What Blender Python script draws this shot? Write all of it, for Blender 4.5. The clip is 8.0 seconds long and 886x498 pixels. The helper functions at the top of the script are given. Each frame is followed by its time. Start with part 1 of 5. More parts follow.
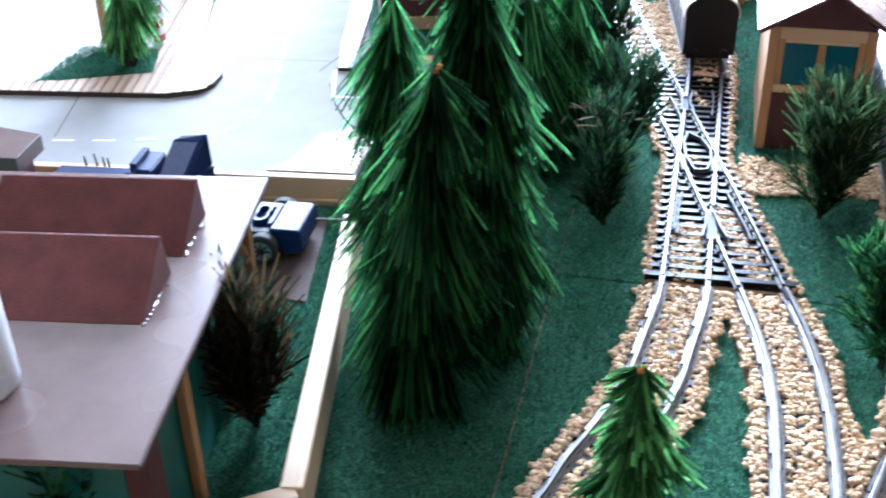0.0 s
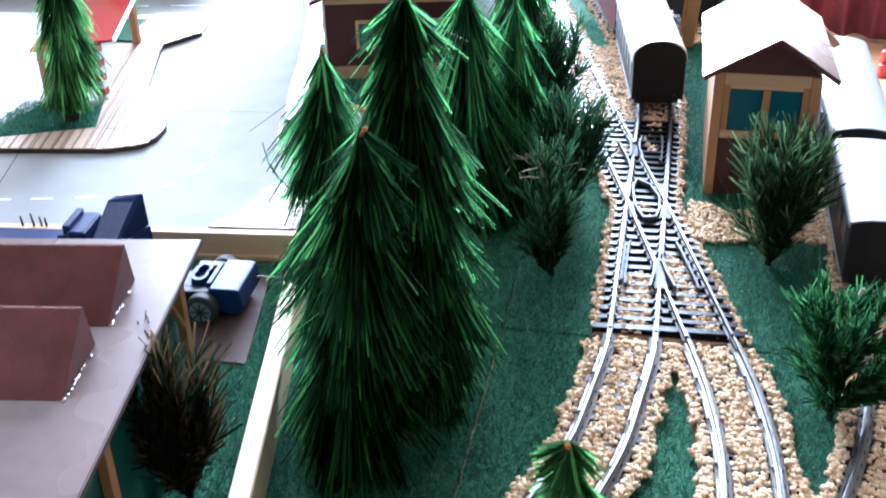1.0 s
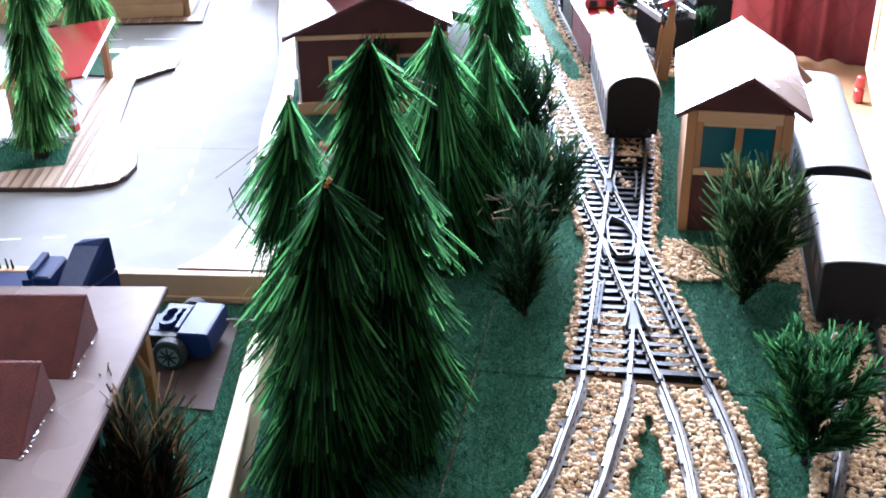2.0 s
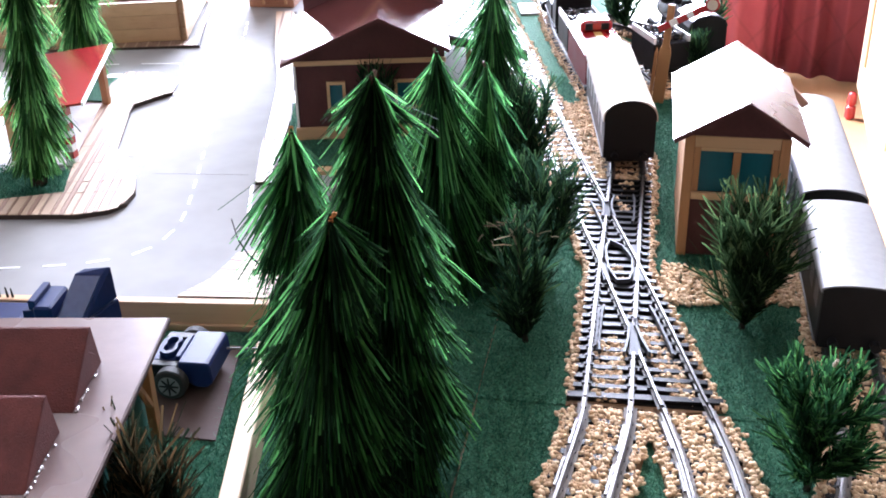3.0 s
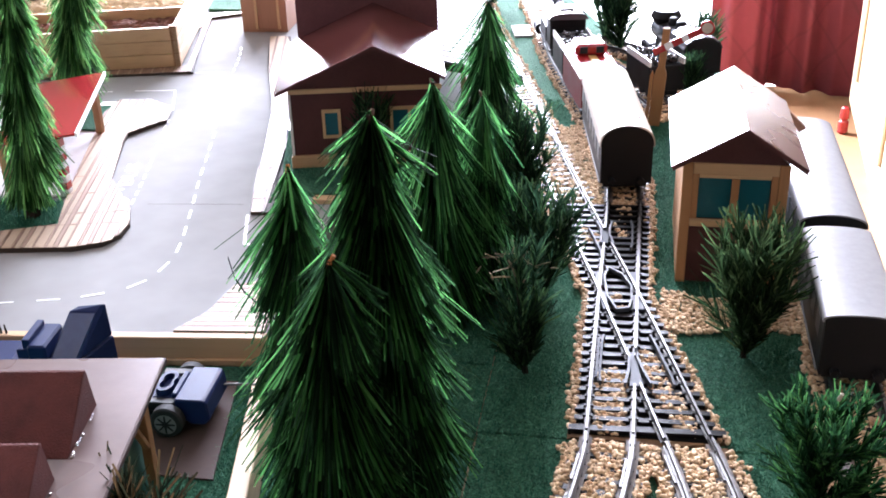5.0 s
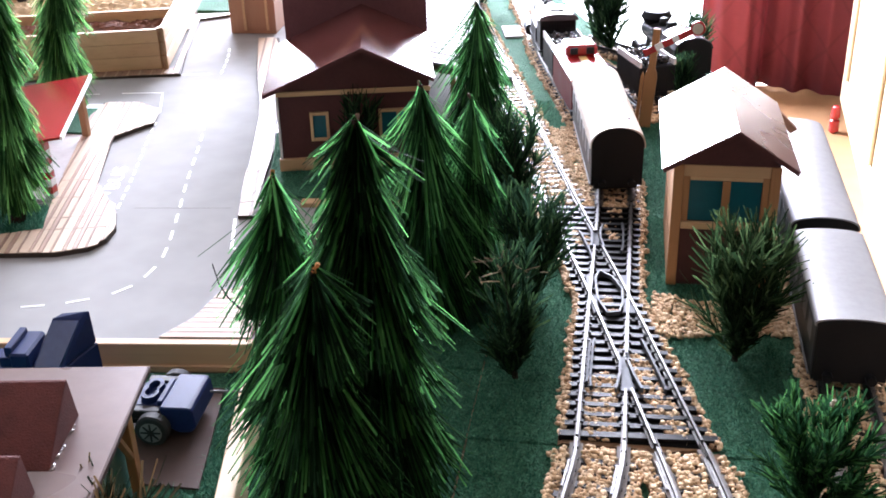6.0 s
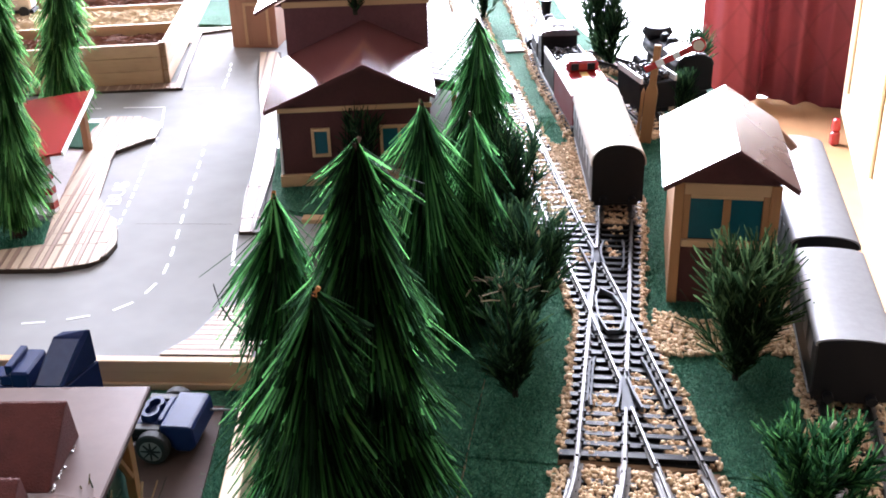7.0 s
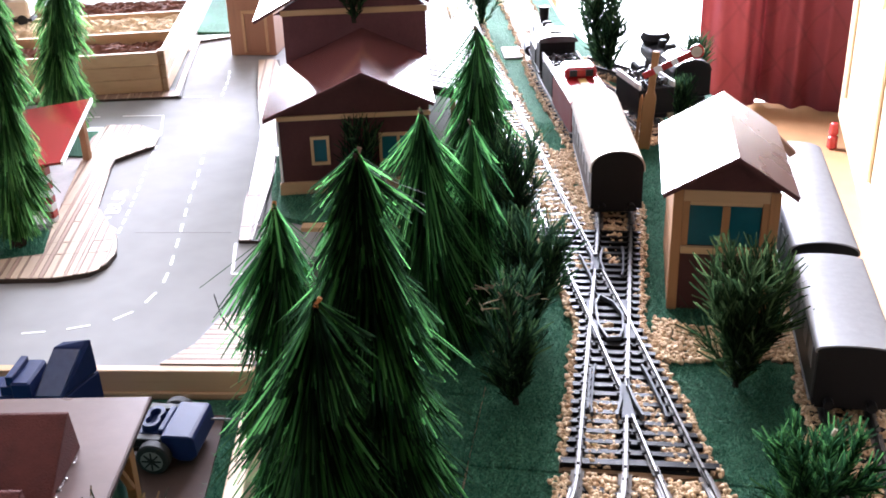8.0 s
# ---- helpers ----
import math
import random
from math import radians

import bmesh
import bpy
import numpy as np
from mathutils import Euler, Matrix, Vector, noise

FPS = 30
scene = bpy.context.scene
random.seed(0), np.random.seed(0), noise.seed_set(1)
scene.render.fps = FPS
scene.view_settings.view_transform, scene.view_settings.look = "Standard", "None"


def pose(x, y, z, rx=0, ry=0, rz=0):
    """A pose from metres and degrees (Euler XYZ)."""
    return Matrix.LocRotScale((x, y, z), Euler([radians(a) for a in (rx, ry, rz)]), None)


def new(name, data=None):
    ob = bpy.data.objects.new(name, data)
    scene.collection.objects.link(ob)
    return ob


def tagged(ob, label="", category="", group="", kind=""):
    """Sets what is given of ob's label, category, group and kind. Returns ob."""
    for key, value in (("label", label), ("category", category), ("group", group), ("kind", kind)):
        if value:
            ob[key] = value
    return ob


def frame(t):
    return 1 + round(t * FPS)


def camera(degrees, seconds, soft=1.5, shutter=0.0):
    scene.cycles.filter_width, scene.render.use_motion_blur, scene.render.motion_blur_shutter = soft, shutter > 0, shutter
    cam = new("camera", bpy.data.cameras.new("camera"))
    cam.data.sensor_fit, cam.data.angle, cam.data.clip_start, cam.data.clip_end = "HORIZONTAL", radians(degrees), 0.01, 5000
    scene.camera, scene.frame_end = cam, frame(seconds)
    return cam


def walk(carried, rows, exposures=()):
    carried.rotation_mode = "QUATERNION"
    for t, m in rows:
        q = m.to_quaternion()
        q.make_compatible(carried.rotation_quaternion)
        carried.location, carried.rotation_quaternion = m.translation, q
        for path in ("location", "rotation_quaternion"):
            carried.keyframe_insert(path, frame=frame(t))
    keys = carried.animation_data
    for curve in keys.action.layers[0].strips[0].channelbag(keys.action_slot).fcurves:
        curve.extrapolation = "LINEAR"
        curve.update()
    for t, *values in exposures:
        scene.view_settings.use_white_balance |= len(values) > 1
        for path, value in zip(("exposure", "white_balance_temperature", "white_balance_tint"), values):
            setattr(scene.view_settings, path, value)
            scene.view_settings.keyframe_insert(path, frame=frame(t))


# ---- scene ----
cam = camera(44.53, 8.0, 1.75, 0.6)
# seconds, place in metres, degrees up, lean, turn
ROWS = [
    (0.0, 0.06749, -0.06504, 0.23659, -31.191, -1.244, 14.244),
    (0.5, 0.07580, -0.05831, 0.23461, -30.579, -0.813, 12.775),
    (1.0, 0.07581, -0.05281, 0.23917, -29.314, -1.488, 12.437),
    (1.5, 0.07876, -0.04646, 0.24166, -28.664, -1.138, 11.601),
    (3.0, 0.07535, -0.04440, 0.24777, -27.261, -1.303, 10.872),
    (3.5, 0.07382, -0.04342, 0.24955, -27.011, -1.264, 10.632),
    (4.0, 0.07297, -0.04169, 0.25217, -26.583, -1.490, 10.421),
    (4.5, 0.07266, -0.04045, 0.25216, -26.448, -1.664, 10.661),
    (6.0, 0.07347, -0.03321, 0.25152, -26.473, -1.715, 10.067),
    (6.5, 0.07346, -0.03215, 0.25393, -26.192, -1.638, 10.055),
    (7.0, 0.07332, -0.03204, 0.25476, -25.945, -1.559, 10.085),
    (7.5, 0.07359, -0.03162, 0.25647, -25.593, -1.440, 9.883),
    (8.0, 0.07270, -0.03186, 0.25609, -25.683, -1.767, 9.985),
]
walk(cam, [(t, pose(x, y, z, 0, 0, turn) @ pose(0, 0, 0, 90 + up, 0, 0) @ pose(0, 0, 0, 0, 0, lean)) for t, x, y, z, up, lean, turn in ROWS],
     exposures=[(0.0, 2.64, 5250, 5), (1.7, 2.6, 5450, 9), (2.8, 2.45, 5930, 15), (4.5, 2.25, 6130, 16), (6.0, 2.14, 6270, 15), (8.0, 2.16, 6270, 15)])

# ---------------------------------------------------------------- light
world = bpy.data.worlds.new("sky")
scene.world = world
world.use_nodes = True
_wn = world.node_tree.nodes
_sky = _wn.new("ShaderNodeTexSky")
_sky.sky_type = "NISHITA"
_sky.sun_disc = False
_sky.sun_elevation = radians(38)
_sky.sun_rotation = radians(-60)
world.node_tree.links.new(_sky.outputs[0], _wn["Background"].inputs[0])
_wn["Background"].inputs[1].default_value = 0.12


def opening_light(name, x, y, z, w, h, yaw, power, colour):
    """Daylight through an opening, the seen one and the one added for fill."""
    data = bpy.data.lights.new(name, "AREA")
    data.shape, data.size, data.size_y = "RECTANGLE", w, h
    data.energy, data.color = power, colour
    ob = new(name, data)
    ob.matrix_world = pose(x, y, z, 90, 0, yaw)
    return ob


opening_light("window_daylight", -0.55, 3.06, 0.72, 1.75, 1.75, 180, 172, (0.82, 0.855, 1.0))
# no window is seen on this side: weak lamp added as fill
opening_light("added_side_fill", -2.44, 0.75, 0.55, 1.4, 1.2, -90, 1.8, (0.85, 0.9, 1.0))

# ---------------------------------------------------------------- materials
MM = 0.001


def mat(name, build):
    m = bpy.data.materials.new(name)
    m.use_nodes = True
    nt = m.node_tree
    build(nt, nt.nodes["Principled BSDF"])
    return m


def node(nt, kind, **sets):
    n = nt.nodes.new(kind)
    for k, v in sets.items():
        n.inputs[k].default_value = v
    return n


def coords(nt, scale=(1, 1, 1), world_space=False):
    mp = nt.nodes.new("ShaderNodeMapping")
    if world_space:
        tc = nt.nodes.new("ShaderNodeNewGeometry")
        nt.links.new(tc.outputs["Position"], mp.inputs[0])
    else:
        tc = nt.nodes.new("ShaderNodeTexCoord")
        nt.links.new(tc.outputs["Object"], mp.inputs[0])
    mp.inputs["Scale"].default_value = scale
    return mp.outputs[0]


def noise_tex(nt, vec, scale, detail=3.0, rough=0.6):
    n = node(nt, "ShaderNodeTexNoise", Scale=scale, Detail=detail, Roughness=rough)
    nt.links.new(vec, n.inputs["Vector"])
    return n.outputs["Fac"]


def ramp(nt, fac, stops):
    r = nt.nodes.new("ShaderNodeValToRGB")
    els = r.color_ramp.elements
    while len(els) < len(stops):
        els.new(0.5)
    for e, (p, c) in zip(els, stops):
        e.position = p
        e.color = (*c, 1)
    nt.links.new(fac, r.inputs[0])
    return r.outputs[0]


def mix(nt, fac, a, b, mode="MIX"):
    n = nt.nodes.new("ShaderNodeMix")
    n.data_type, n.blend_type = "RGBA", mode
    for sock, val in ((n.inputs["Factor"], fac), (n.inputs[6], a), (n.inputs[7], b)):
        if isinstance(val, (int, float)):
            sock.default_value = val
        elif isinstance(val, tuple):
            sock.default_value = (*val, 1)
        else:
            nt.links.new(val, sock)
    return n.outputs[2]


def bump(nt, bs, height, strength, distance):
    b = node(nt, "ShaderNodeBump", Strength=strength, Distance=distance)
    nt.links.new(height, b.inputs["Height"])
    nt.links.new(b.outputs[0], bs.inputs["Normal"])


def shade(c, f):
    return tuple(min(1.0, v * f) for v in c)


def painted(name, colour, rough=0.45, spec=0.5, var=0.25, scale=160.0, relief=0.15, coat=0.0, island=0.0):
    """Paint, card or plastic with blotches and a fine grain."""
    def build(nt, bs):
        v = coords(nt)
        big = noise_tex(nt, v, scale * 0.25, 3)
        fine = noise_tex(nt, v, scale * 4, 2)
        c = ramp(nt, big, [(0.3, shade(colour, 1 - var)), (0.7, shade(colour, 1 + var))])
        c = mix(nt, 0.35, c, ramp(nt, fine, [(0.3, shade(colour, 0.8)), (0.7, shade(colour, 1.15))]))
        if island:
            g = nt.nodes.new("ShaderNodeNewGeometry")
            c = mix(nt, island, c, ramp(nt, g.outputs["Random Per Island"], [(0.0, shade(colour, 0.45)), (1.0, shade(colour, 1.6))]))
        nt.links.new(c, bs.inputs["Base Color"])
        r = nt.nodes.new("ShaderNodeMapRange")
        r.inputs[3].default_value, r.inputs[4].default_value = rough * 0.75, min(1, rough * 1.3)
        nt.links.new(big, r.inputs[0])
        nt.links.new(r.outputs[0], bs.inputs["Roughness"])
        bs.inputs["Specular IOR Level"].default_value = spec
        bs.inputs["Coat Weight"].default_value = coat
        bs.inputs["Coat Roughness"].default_value = 0.12
        bump(nt, bs, fine, relief, 0.0004)
    return mat(name, build)


def wooden(name, light, dark, axis=0, rough=0.6, scale=60.0, per_object=0.3):
    """Bare timber, its grain running along one axis."""
    def build(nt, bs):
        s = [scale * 6, scale * 6, scale * 6]
        s[axis] = scale * 0.35
        v = coords(nt, tuple(s))
        grain = noise_tex(nt, v, 1.0, 5, 0.65)
        big = noise_tex(nt, coords(nt), 18, 2)
        c = ramp(nt, grain, [(0.25, dark), (0.45, light), (0.62, shade(light, 1.08)), (0.8, shade(dark, 1.25))])
        c = mix(nt, 0.4, c, ramp(nt, big, [(0.3, shade(dark, 0.9)), (0.7, shade(light, 1.1))]))
        oi = nt.nodes.new("ShaderNodeObjectInfo")
        c = mix(nt, per_object, c, ramp(nt, oi.outputs["Random"], [(0.0, dark), (1.0, shade(light, 1.15))]))
        nt.links.new(c, bs.inputs["Base Color"])
        bs.inputs["Roughness"].default_value = rough
        bump(nt, bs, grain, 0.3, 0.0004)
    return mat(name, build)


def metal(name, colour, rough=0.3, metallic=1.0):
    def build(nt, bs):
        v = coords(nt)
        n = noise_tex(nt, v, 260, 4)
        nt.links.new(ramp(nt, n, [(0.3, shade(colour, 0.7)), (0.7, shade(colour, 1.1))]), bs.inputs["Base Color"])
        r = nt.nodes.new("ShaderNodeMapRange")
        r.inputs[3].default_value, r.inputs[4].default_value = rough * 0.7, rough * 1.5
        nt.links.new(n, r.inputs[0])
        nt.links.new(r.outputs[0], bs.inputs["Roughness"])
        bs.inputs["Metallic"].default_value = metallic
    return mat(name, build)


def felted(name, deep, pale):
    """Short-piled grass mat."""
    def build(nt, bs):
        v = coords(nt, world_space=True)
        big, mid, fine = noise_tex(nt, v, 14, 3), noise_tex(nt, v, 130, 4), noise_tex(nt, v, 900, 3)
        c = ramp(nt, mid, [(0.3, deep), (0.7, pale)])
        c = mix(nt, 0.55, c, ramp(nt, fine, [(0.4, shade(deep, 0.3)), (0.62, shade(pale, 1.6))]))
        c = mix(nt, 0.35, c, ramp(nt, big, [(0.35, shade(deep, 0.7)), (0.65, pale)]))
        nt.links.new(c, bs.inputs["Base Color"])
        bs.inputs["Roughness"].default_value = 0.9
        bs.inputs["Specular IOR Level"].default_value = 0.15
        tuft = noise_tex(nt, v, 420, 4, 0.75)
        bump(nt, bs, tuft, 1.0, 0.004)
    return mat(name, build)


def bristle(name, base, tip, thin=0.45, gloss=0.1, through_light=3.2):
    """Flat plastic needles, each a little different."""
    def build(nt, bs):
        g = nt.nodes.new("ShaderNodeNewGeometry")
        c = ramp(nt, g.outputs["Random Per Island"], [(0.0, shade(base, 0.55)), (0.62, base), (0.95, tip), (1.0, shade(tip, 1.4))])
        nt.links.new(c, bs.inputs["Base Color"])
        bs.inputs["Roughness"].default_value = 0.62
        bs.inputs["Specular IOR Level"].default_value = gloss * 0.5
        # thin plastic lets more green light through than it throws back
        glow = ramp(nt, g.outputs["Random Per Island"], [(0.0, shade(base, 0.55 * through_light)), (0.5, shade(base, through_light)), (0.9, shade(tip, 0.5 * through_light)), (1.0, shade(tip, 0.6 * through_light))])
        tl = nt.nodes.new("ShaderNodeBsdfTranslucent")
        nt.links.new(glow, tl.inputs[0])
        ms = nt.nodes.new("ShaderNodeMixShader")
        ms.inputs[0].default_value = thin
        nt.links.new(bs.outputs[0], ms.inputs[1])
        nt.links.new(tl.outputs[0], ms.inputs[2])
        nt.links.new(ms.outputs[0], nt.nodes["Material Output"].inputs[0])
    return mat(name, build)


def granular(name, a, b, c3):
    def build(nt, bs):
        g = nt.nodes.new("ShaderNodeNewGeometry")
        c = ramp(nt, g.outputs["Random Per Island"], [(0.0, a), (0.35, b), (0.8, c3), (1.0, shade(c3, 1.25))])
        n = noise_tex(nt, coords(nt), 900, 2)
        c = mix(nt, 0.3, c, ramp(nt, n, [(0.3, shade(a, 0.7)), (0.7, shade(c3, 1.1))]))
        nt.links.new(c, bs.inputs["Base Color"])
        bs.inputs["Roughness"].default_value = 0.85
        bump(nt, bs, n, 0.5, 0.0004)
    return mat(name, build)


M_GRASS = felted("grass_mat", (0.018, 0.084, 0.05), (0.08, 0.235, 0.135))
M_BLADE = bristle("grass_fibre", (0.022, 0.11, 0.068), (0.14, 0.37, 0.23), 0.55, 0.12, 1.4)
M_ROAD = painted("road_card", (0.285, 0.282, 0.275), 0.8, 0.05, 0.03, 12, 0.05)
M_PAD = painted("grey_card", (0.66, 0.66, 0.65), 0.35, 0.5, 0.05, 60, 0.05)
M_LINE = painted("white_marking", (0.8, 0.8, 0.78), 0.5, 0.4, 0.05, 200)
M_PINE = wooden("pale_pine", (0.56, 0.37, 0.2), (0.4, 0.24, 0.11), 0)
M_PINE_Y = wooden("pale_pine_long", (0.66, 0.5, 0.32), (0.46, 0.31, 0.17), 1)
M_PINE_Z = wooden("pine_upright", (0.4, 0.2, 0.08), (0.26, 0.12, 0.042), 2)
M_STRIP = wooden("thin_strip", (0.46, 0.34, 0.23), (0.32, 0.21, 0.13), 1, per_object=0.35)
M_DARKEDGE = painted("dark_edge", (0.05, 0.035, 0.025), 0.7, 0.3)
M_BALLAST = granular("ballast_grain", (0.45, 0.27, 0.14), (0.66, 0.45, 0.26), (0.82, 0.63, 0.41))
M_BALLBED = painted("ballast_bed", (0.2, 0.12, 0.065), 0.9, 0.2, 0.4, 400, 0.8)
M_RAIL = metal("nickel_rail", (0.17, 0.165, 0.16), 0.4, 0.9)
M_RAILSIDE = metal("tarnished_rail_side", (0.075, 0.068, 0.063), 0.5, 0.7)
M_STUB = painted("cut_stem", (0.4, 0.17, 0.05), 0.8, 0.2, 0.3, 300)
M_STUBGREY = painted("grey_stem_end", (0.14, 0.1, 0.075), 0.8, 0.2, 0.4, 300)
M_HUT = wooden("reddish_timber", (0.36, 0.19, 0.11), (0.22, 0.1, 0.05), 2)
M_SLEEPER = painted("sleeper_plastic", (0.008, 0.0075, 0.007), 0.42, 0.14, 0.3, 300)
M_CROSSBASE = painted("black_crossing_base", (0.008, 0.0075, 0.007), 0.85, 0.05, 0.3, 300)
M_FROG = painted("frog_plastic", (0.06, 0.065, 0.075), 0.55, 0.2)
M_FROGTOP = painted("worn_grey_plastic", (0.085, 0.09, 0.1), 0.5, 0.22)
M_ROADBED = painted("grey_track_base", (0.19, 0.17, 0.152), 0.75, 0.15, 0.3, 200, 0.3)
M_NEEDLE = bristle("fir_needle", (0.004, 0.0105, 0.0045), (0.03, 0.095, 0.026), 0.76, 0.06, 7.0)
# fir_needle again, brighter: haze and light on the farther firs set as colour
M_NEEDLE_LIT = bristle("lit_fir_needle", (0.009, 0.03, 0.011), (0.075, 0.23, 0.068), 0.55, 0.1, 5.0)
M_NEEDLE_DARK = bristle("dark_needle", (0.01, 0.025, 0.013), (0.05, 0.105, 0.04), 0.45, 0.08, 2.2)
M_NEEDLE_OLIVE = bristle("olive_needle", (0.012, 0.026, 0.01), (0.066, 0.108, 0.042), 0.45, 0.08, 2.4)
M_NEEDLE_DRY = bristle("dry_pale_needle", (0.15, 0.13, 0.08), (0.38, 0.32, 0.2), 0.3, 0.1, 1.0)
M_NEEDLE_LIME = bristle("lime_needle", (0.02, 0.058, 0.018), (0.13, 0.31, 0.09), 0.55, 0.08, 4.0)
M_NEEDLE_MIX = bristle("mixed_needle", (0.007, 0.026, 0.01), (0.05, 0.145, 0.042), 0.45, 0.08, 2.6)
M_CANOPY = painted("weathered_board", (0.42, 0.4, 0.41), 0.6, 0.25, 0.15, 90, 0.1)
M_NEEDLE_BROWN = bristle("brown_needle", (0.008, 0.013, 0.007), (0.1, 0.06, 0.027), 0.4, 0.08, 1.5)
M_DARKSTEM = painted("dark_stem", (0.02, 0.02, 0.012), 0.8, 0.2)
M_TRUNK = painted("twisted_stem", (0.03, 0.02, 0.013), 0.8, 0.2, 0.4, 300, 0.6)
M_BROWNWALL = painted("brown_card_wall", (0.08, 0.031, 0.029), 0.6, 0.16, 0.25, 140, 0.25)
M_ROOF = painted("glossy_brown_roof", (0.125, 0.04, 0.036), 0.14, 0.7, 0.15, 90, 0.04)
# scuffed, and paler than M_ROOF to hold the room's bright reflection in its colour
M_ROOFWORN_LIT = painted("scuffed_lit_brown_roof", (0.15, 0.08, 0.075), 0.27, 0.72, 0.2, 70, 0.03)
M_ROOFPINK = painted("pinkish_roof_card", (0.115, 0.078, 0.07), 0.26, 0.36, 0.3, 50, 0.12)
M_DORMER = painted("brown_roof_block", (0.1, 0.033, 0.028), 0.75, 0.15, 0.35, 420, 1.0)
M_TEAL = painted("teal_window", (0.0, 0.09, 0.12), 0.35, 0.5, 0.1, 100, 0.05)
M_BLUE = painted("blue_plastic", (0.009, 0.019, 0.075), 0.42, 0.15, 0.12, 120, 0.03)
# paler than the truck's blue: the windscreen's reflection is in the base colour
M_SCREEN = painted("sheen_blue_panel", (0.045, 0.07, 0.16), 0.18, 0.9, 0.1, 120, 0.02)
M_BLACK = painted("black_plastic", (0.01, 0.01, 0.011), 0.5, 0.2, 0.2, 160)
M_TYRE = painted("tyre_rubber", (0.02, 0.02, 0.02), 0.7, 0.3)
M_HUB = painted("grey_hub", (0.15, 0.15, 0.15), 0.4, 0.5)
M_RED = painted("red_plastic", (0.36, 0.02, 0.02), 0.25, 0.5, 0.1, 120, 0.03, 0.3)
M_REDSIDE = painted("dull_red_plastic", (0.13, 0.012, 0.014), 0.55, 0.2, 0.15, 120, 0.05)
M_SHELTER = painted("glossy_red_card", (0.4, 0.03, 0.035), 0.16, 0.9, 0.1, 60, 0.03, 0.6)
M_STRIPDARK = wooden("dark_strip", (0.3, 0.19, 0.13), (0.19, 0.11, 0.07), 1, per_object=0.4)
M_CREAM = painted("cream_plastic", (0.55, 0.48, 0.38), 0.35, 0.5, 0.06, 90, 0.03)
M_SILVER = painted("silver_roof", (0.29, 0.29, 0.285), 0.42, 0.4, 0.06, 60, 0.03)
M_COACH = painted("dark_coach_side", (0.02, 0.017, 0.018), 0.45, 0.5, 0.2, 160)
M_BUFFER = painted("white_buffer", (0.75, 0.75, 0.75), 0.4, 0.5)
M_YELLOW = painted("yellow_stripe", (0.7, 0.45, 0.12), 0.4, 0.5)
M_BOARD = wooden("base_board", (0.4, 0.28, 0.17), (0.26, 0.16, 0.09), 0)
M_SAND = painted("sand_heap", (0.6, 0.46, 0.3), 0.95, 0.1, 0.18, 300, 0.5)
M_MULCH = painted("bark_mulch", (0.16, 0.07, 0.045), 0.95, 0.1, 0.5, 300, 1.0)
# room shell kept dark and warm so that little light bounces back
M_WALL = painted("room_wall", (0.17, 0.148, 0.125), 0.8, 0.2, 0.04, 4, 0.05)
M_CEIL = painted("room_ceiling", (0.25, 0.235, 0.215), 0.9, 0.2, 0.03, 4, 0.05)
M_FLOOR = wooden("parquet", (0.36, 0.2, 0.1), (0.27, 0.135, 0.06), 1, 0.42, 3.0)


def woven(name, colour, line):
    """Cloth with a faint lattice of diamond lines."""
    def build(nt, bs):
        v = coords(nt)
        c = ramp(nt, noise_tex(nt, v, 9, 4), [(0.3, shade(colour, 0.85)), (0.7, shade(colour, 1.15))])
        for turn in (35, -35):
            mp = nt.nodes.new("ShaderNodeMapping")
            nt.links.new(v, mp.inputs[0])
            mp.inputs["Rotation"].default_value = (0, radians(turn), 0)
            w = node(nt, "ShaderNodeTexWave", Scale=3.1, Distortion=1.6)
            nt.links.new(mp.outputs[0], w.inputs[0])
            c = mix(nt, ramp(nt, w.outputs["Fac"], [(0.975, (0, 0, 0)), (0.998, (0.45, 0.45, 0.45))]), c, line)
        nt.links.new(c, bs.inputs["Base Color"])
        bs.inputs["Roughness"].default_value = 0.8
        bump(nt, bs, noise_tex(nt, v, 700, 2), 0.3, 0.0006)
        # the cloth lets some window light through
        tl = nt.nodes.new("ShaderNodeBsdfTranslucent")
        tl.inputs[0].default_value = (*shade(colour, 1.3), 1)
        ms = node(nt, "ShaderNodeMixShader", Fac=0.3)
        nt.links.new(bs.outputs[0], ms.inputs[1])
        nt.links.new(tl.outputs[0], ms.inputs[2])
        nt.links.new(ms.outputs[0], nt.nodes["Material Output"].inputs[0])
    return mat(name, build)


M_CURTAIN = woven("red_curtain", (0.25, 0.055, 0.08), (0.12, 0.03, 0.045))
M_CABINET = painted("cream_cabinet", (0.5, 0.41, 0.27), 0.4, 0.4, 0.05, 8, 0.05)
# brown card wall made paler, the haze over the rear house put into its colour
M_HAZEWALL = painted("hazed_card_wall", (0.14, 0.056, 0.06), 0.6, 0.2, 0.2, 140, 0.2)
M_PIPE = painted("white_pipe", (0.7, 0.7, 0.7), 0.35, 0.5)
M_BROWNPAD = painted("brown_card_yard", (0.065, 0.04, 0.034), 0.65, 0.15, 0.12, 80)


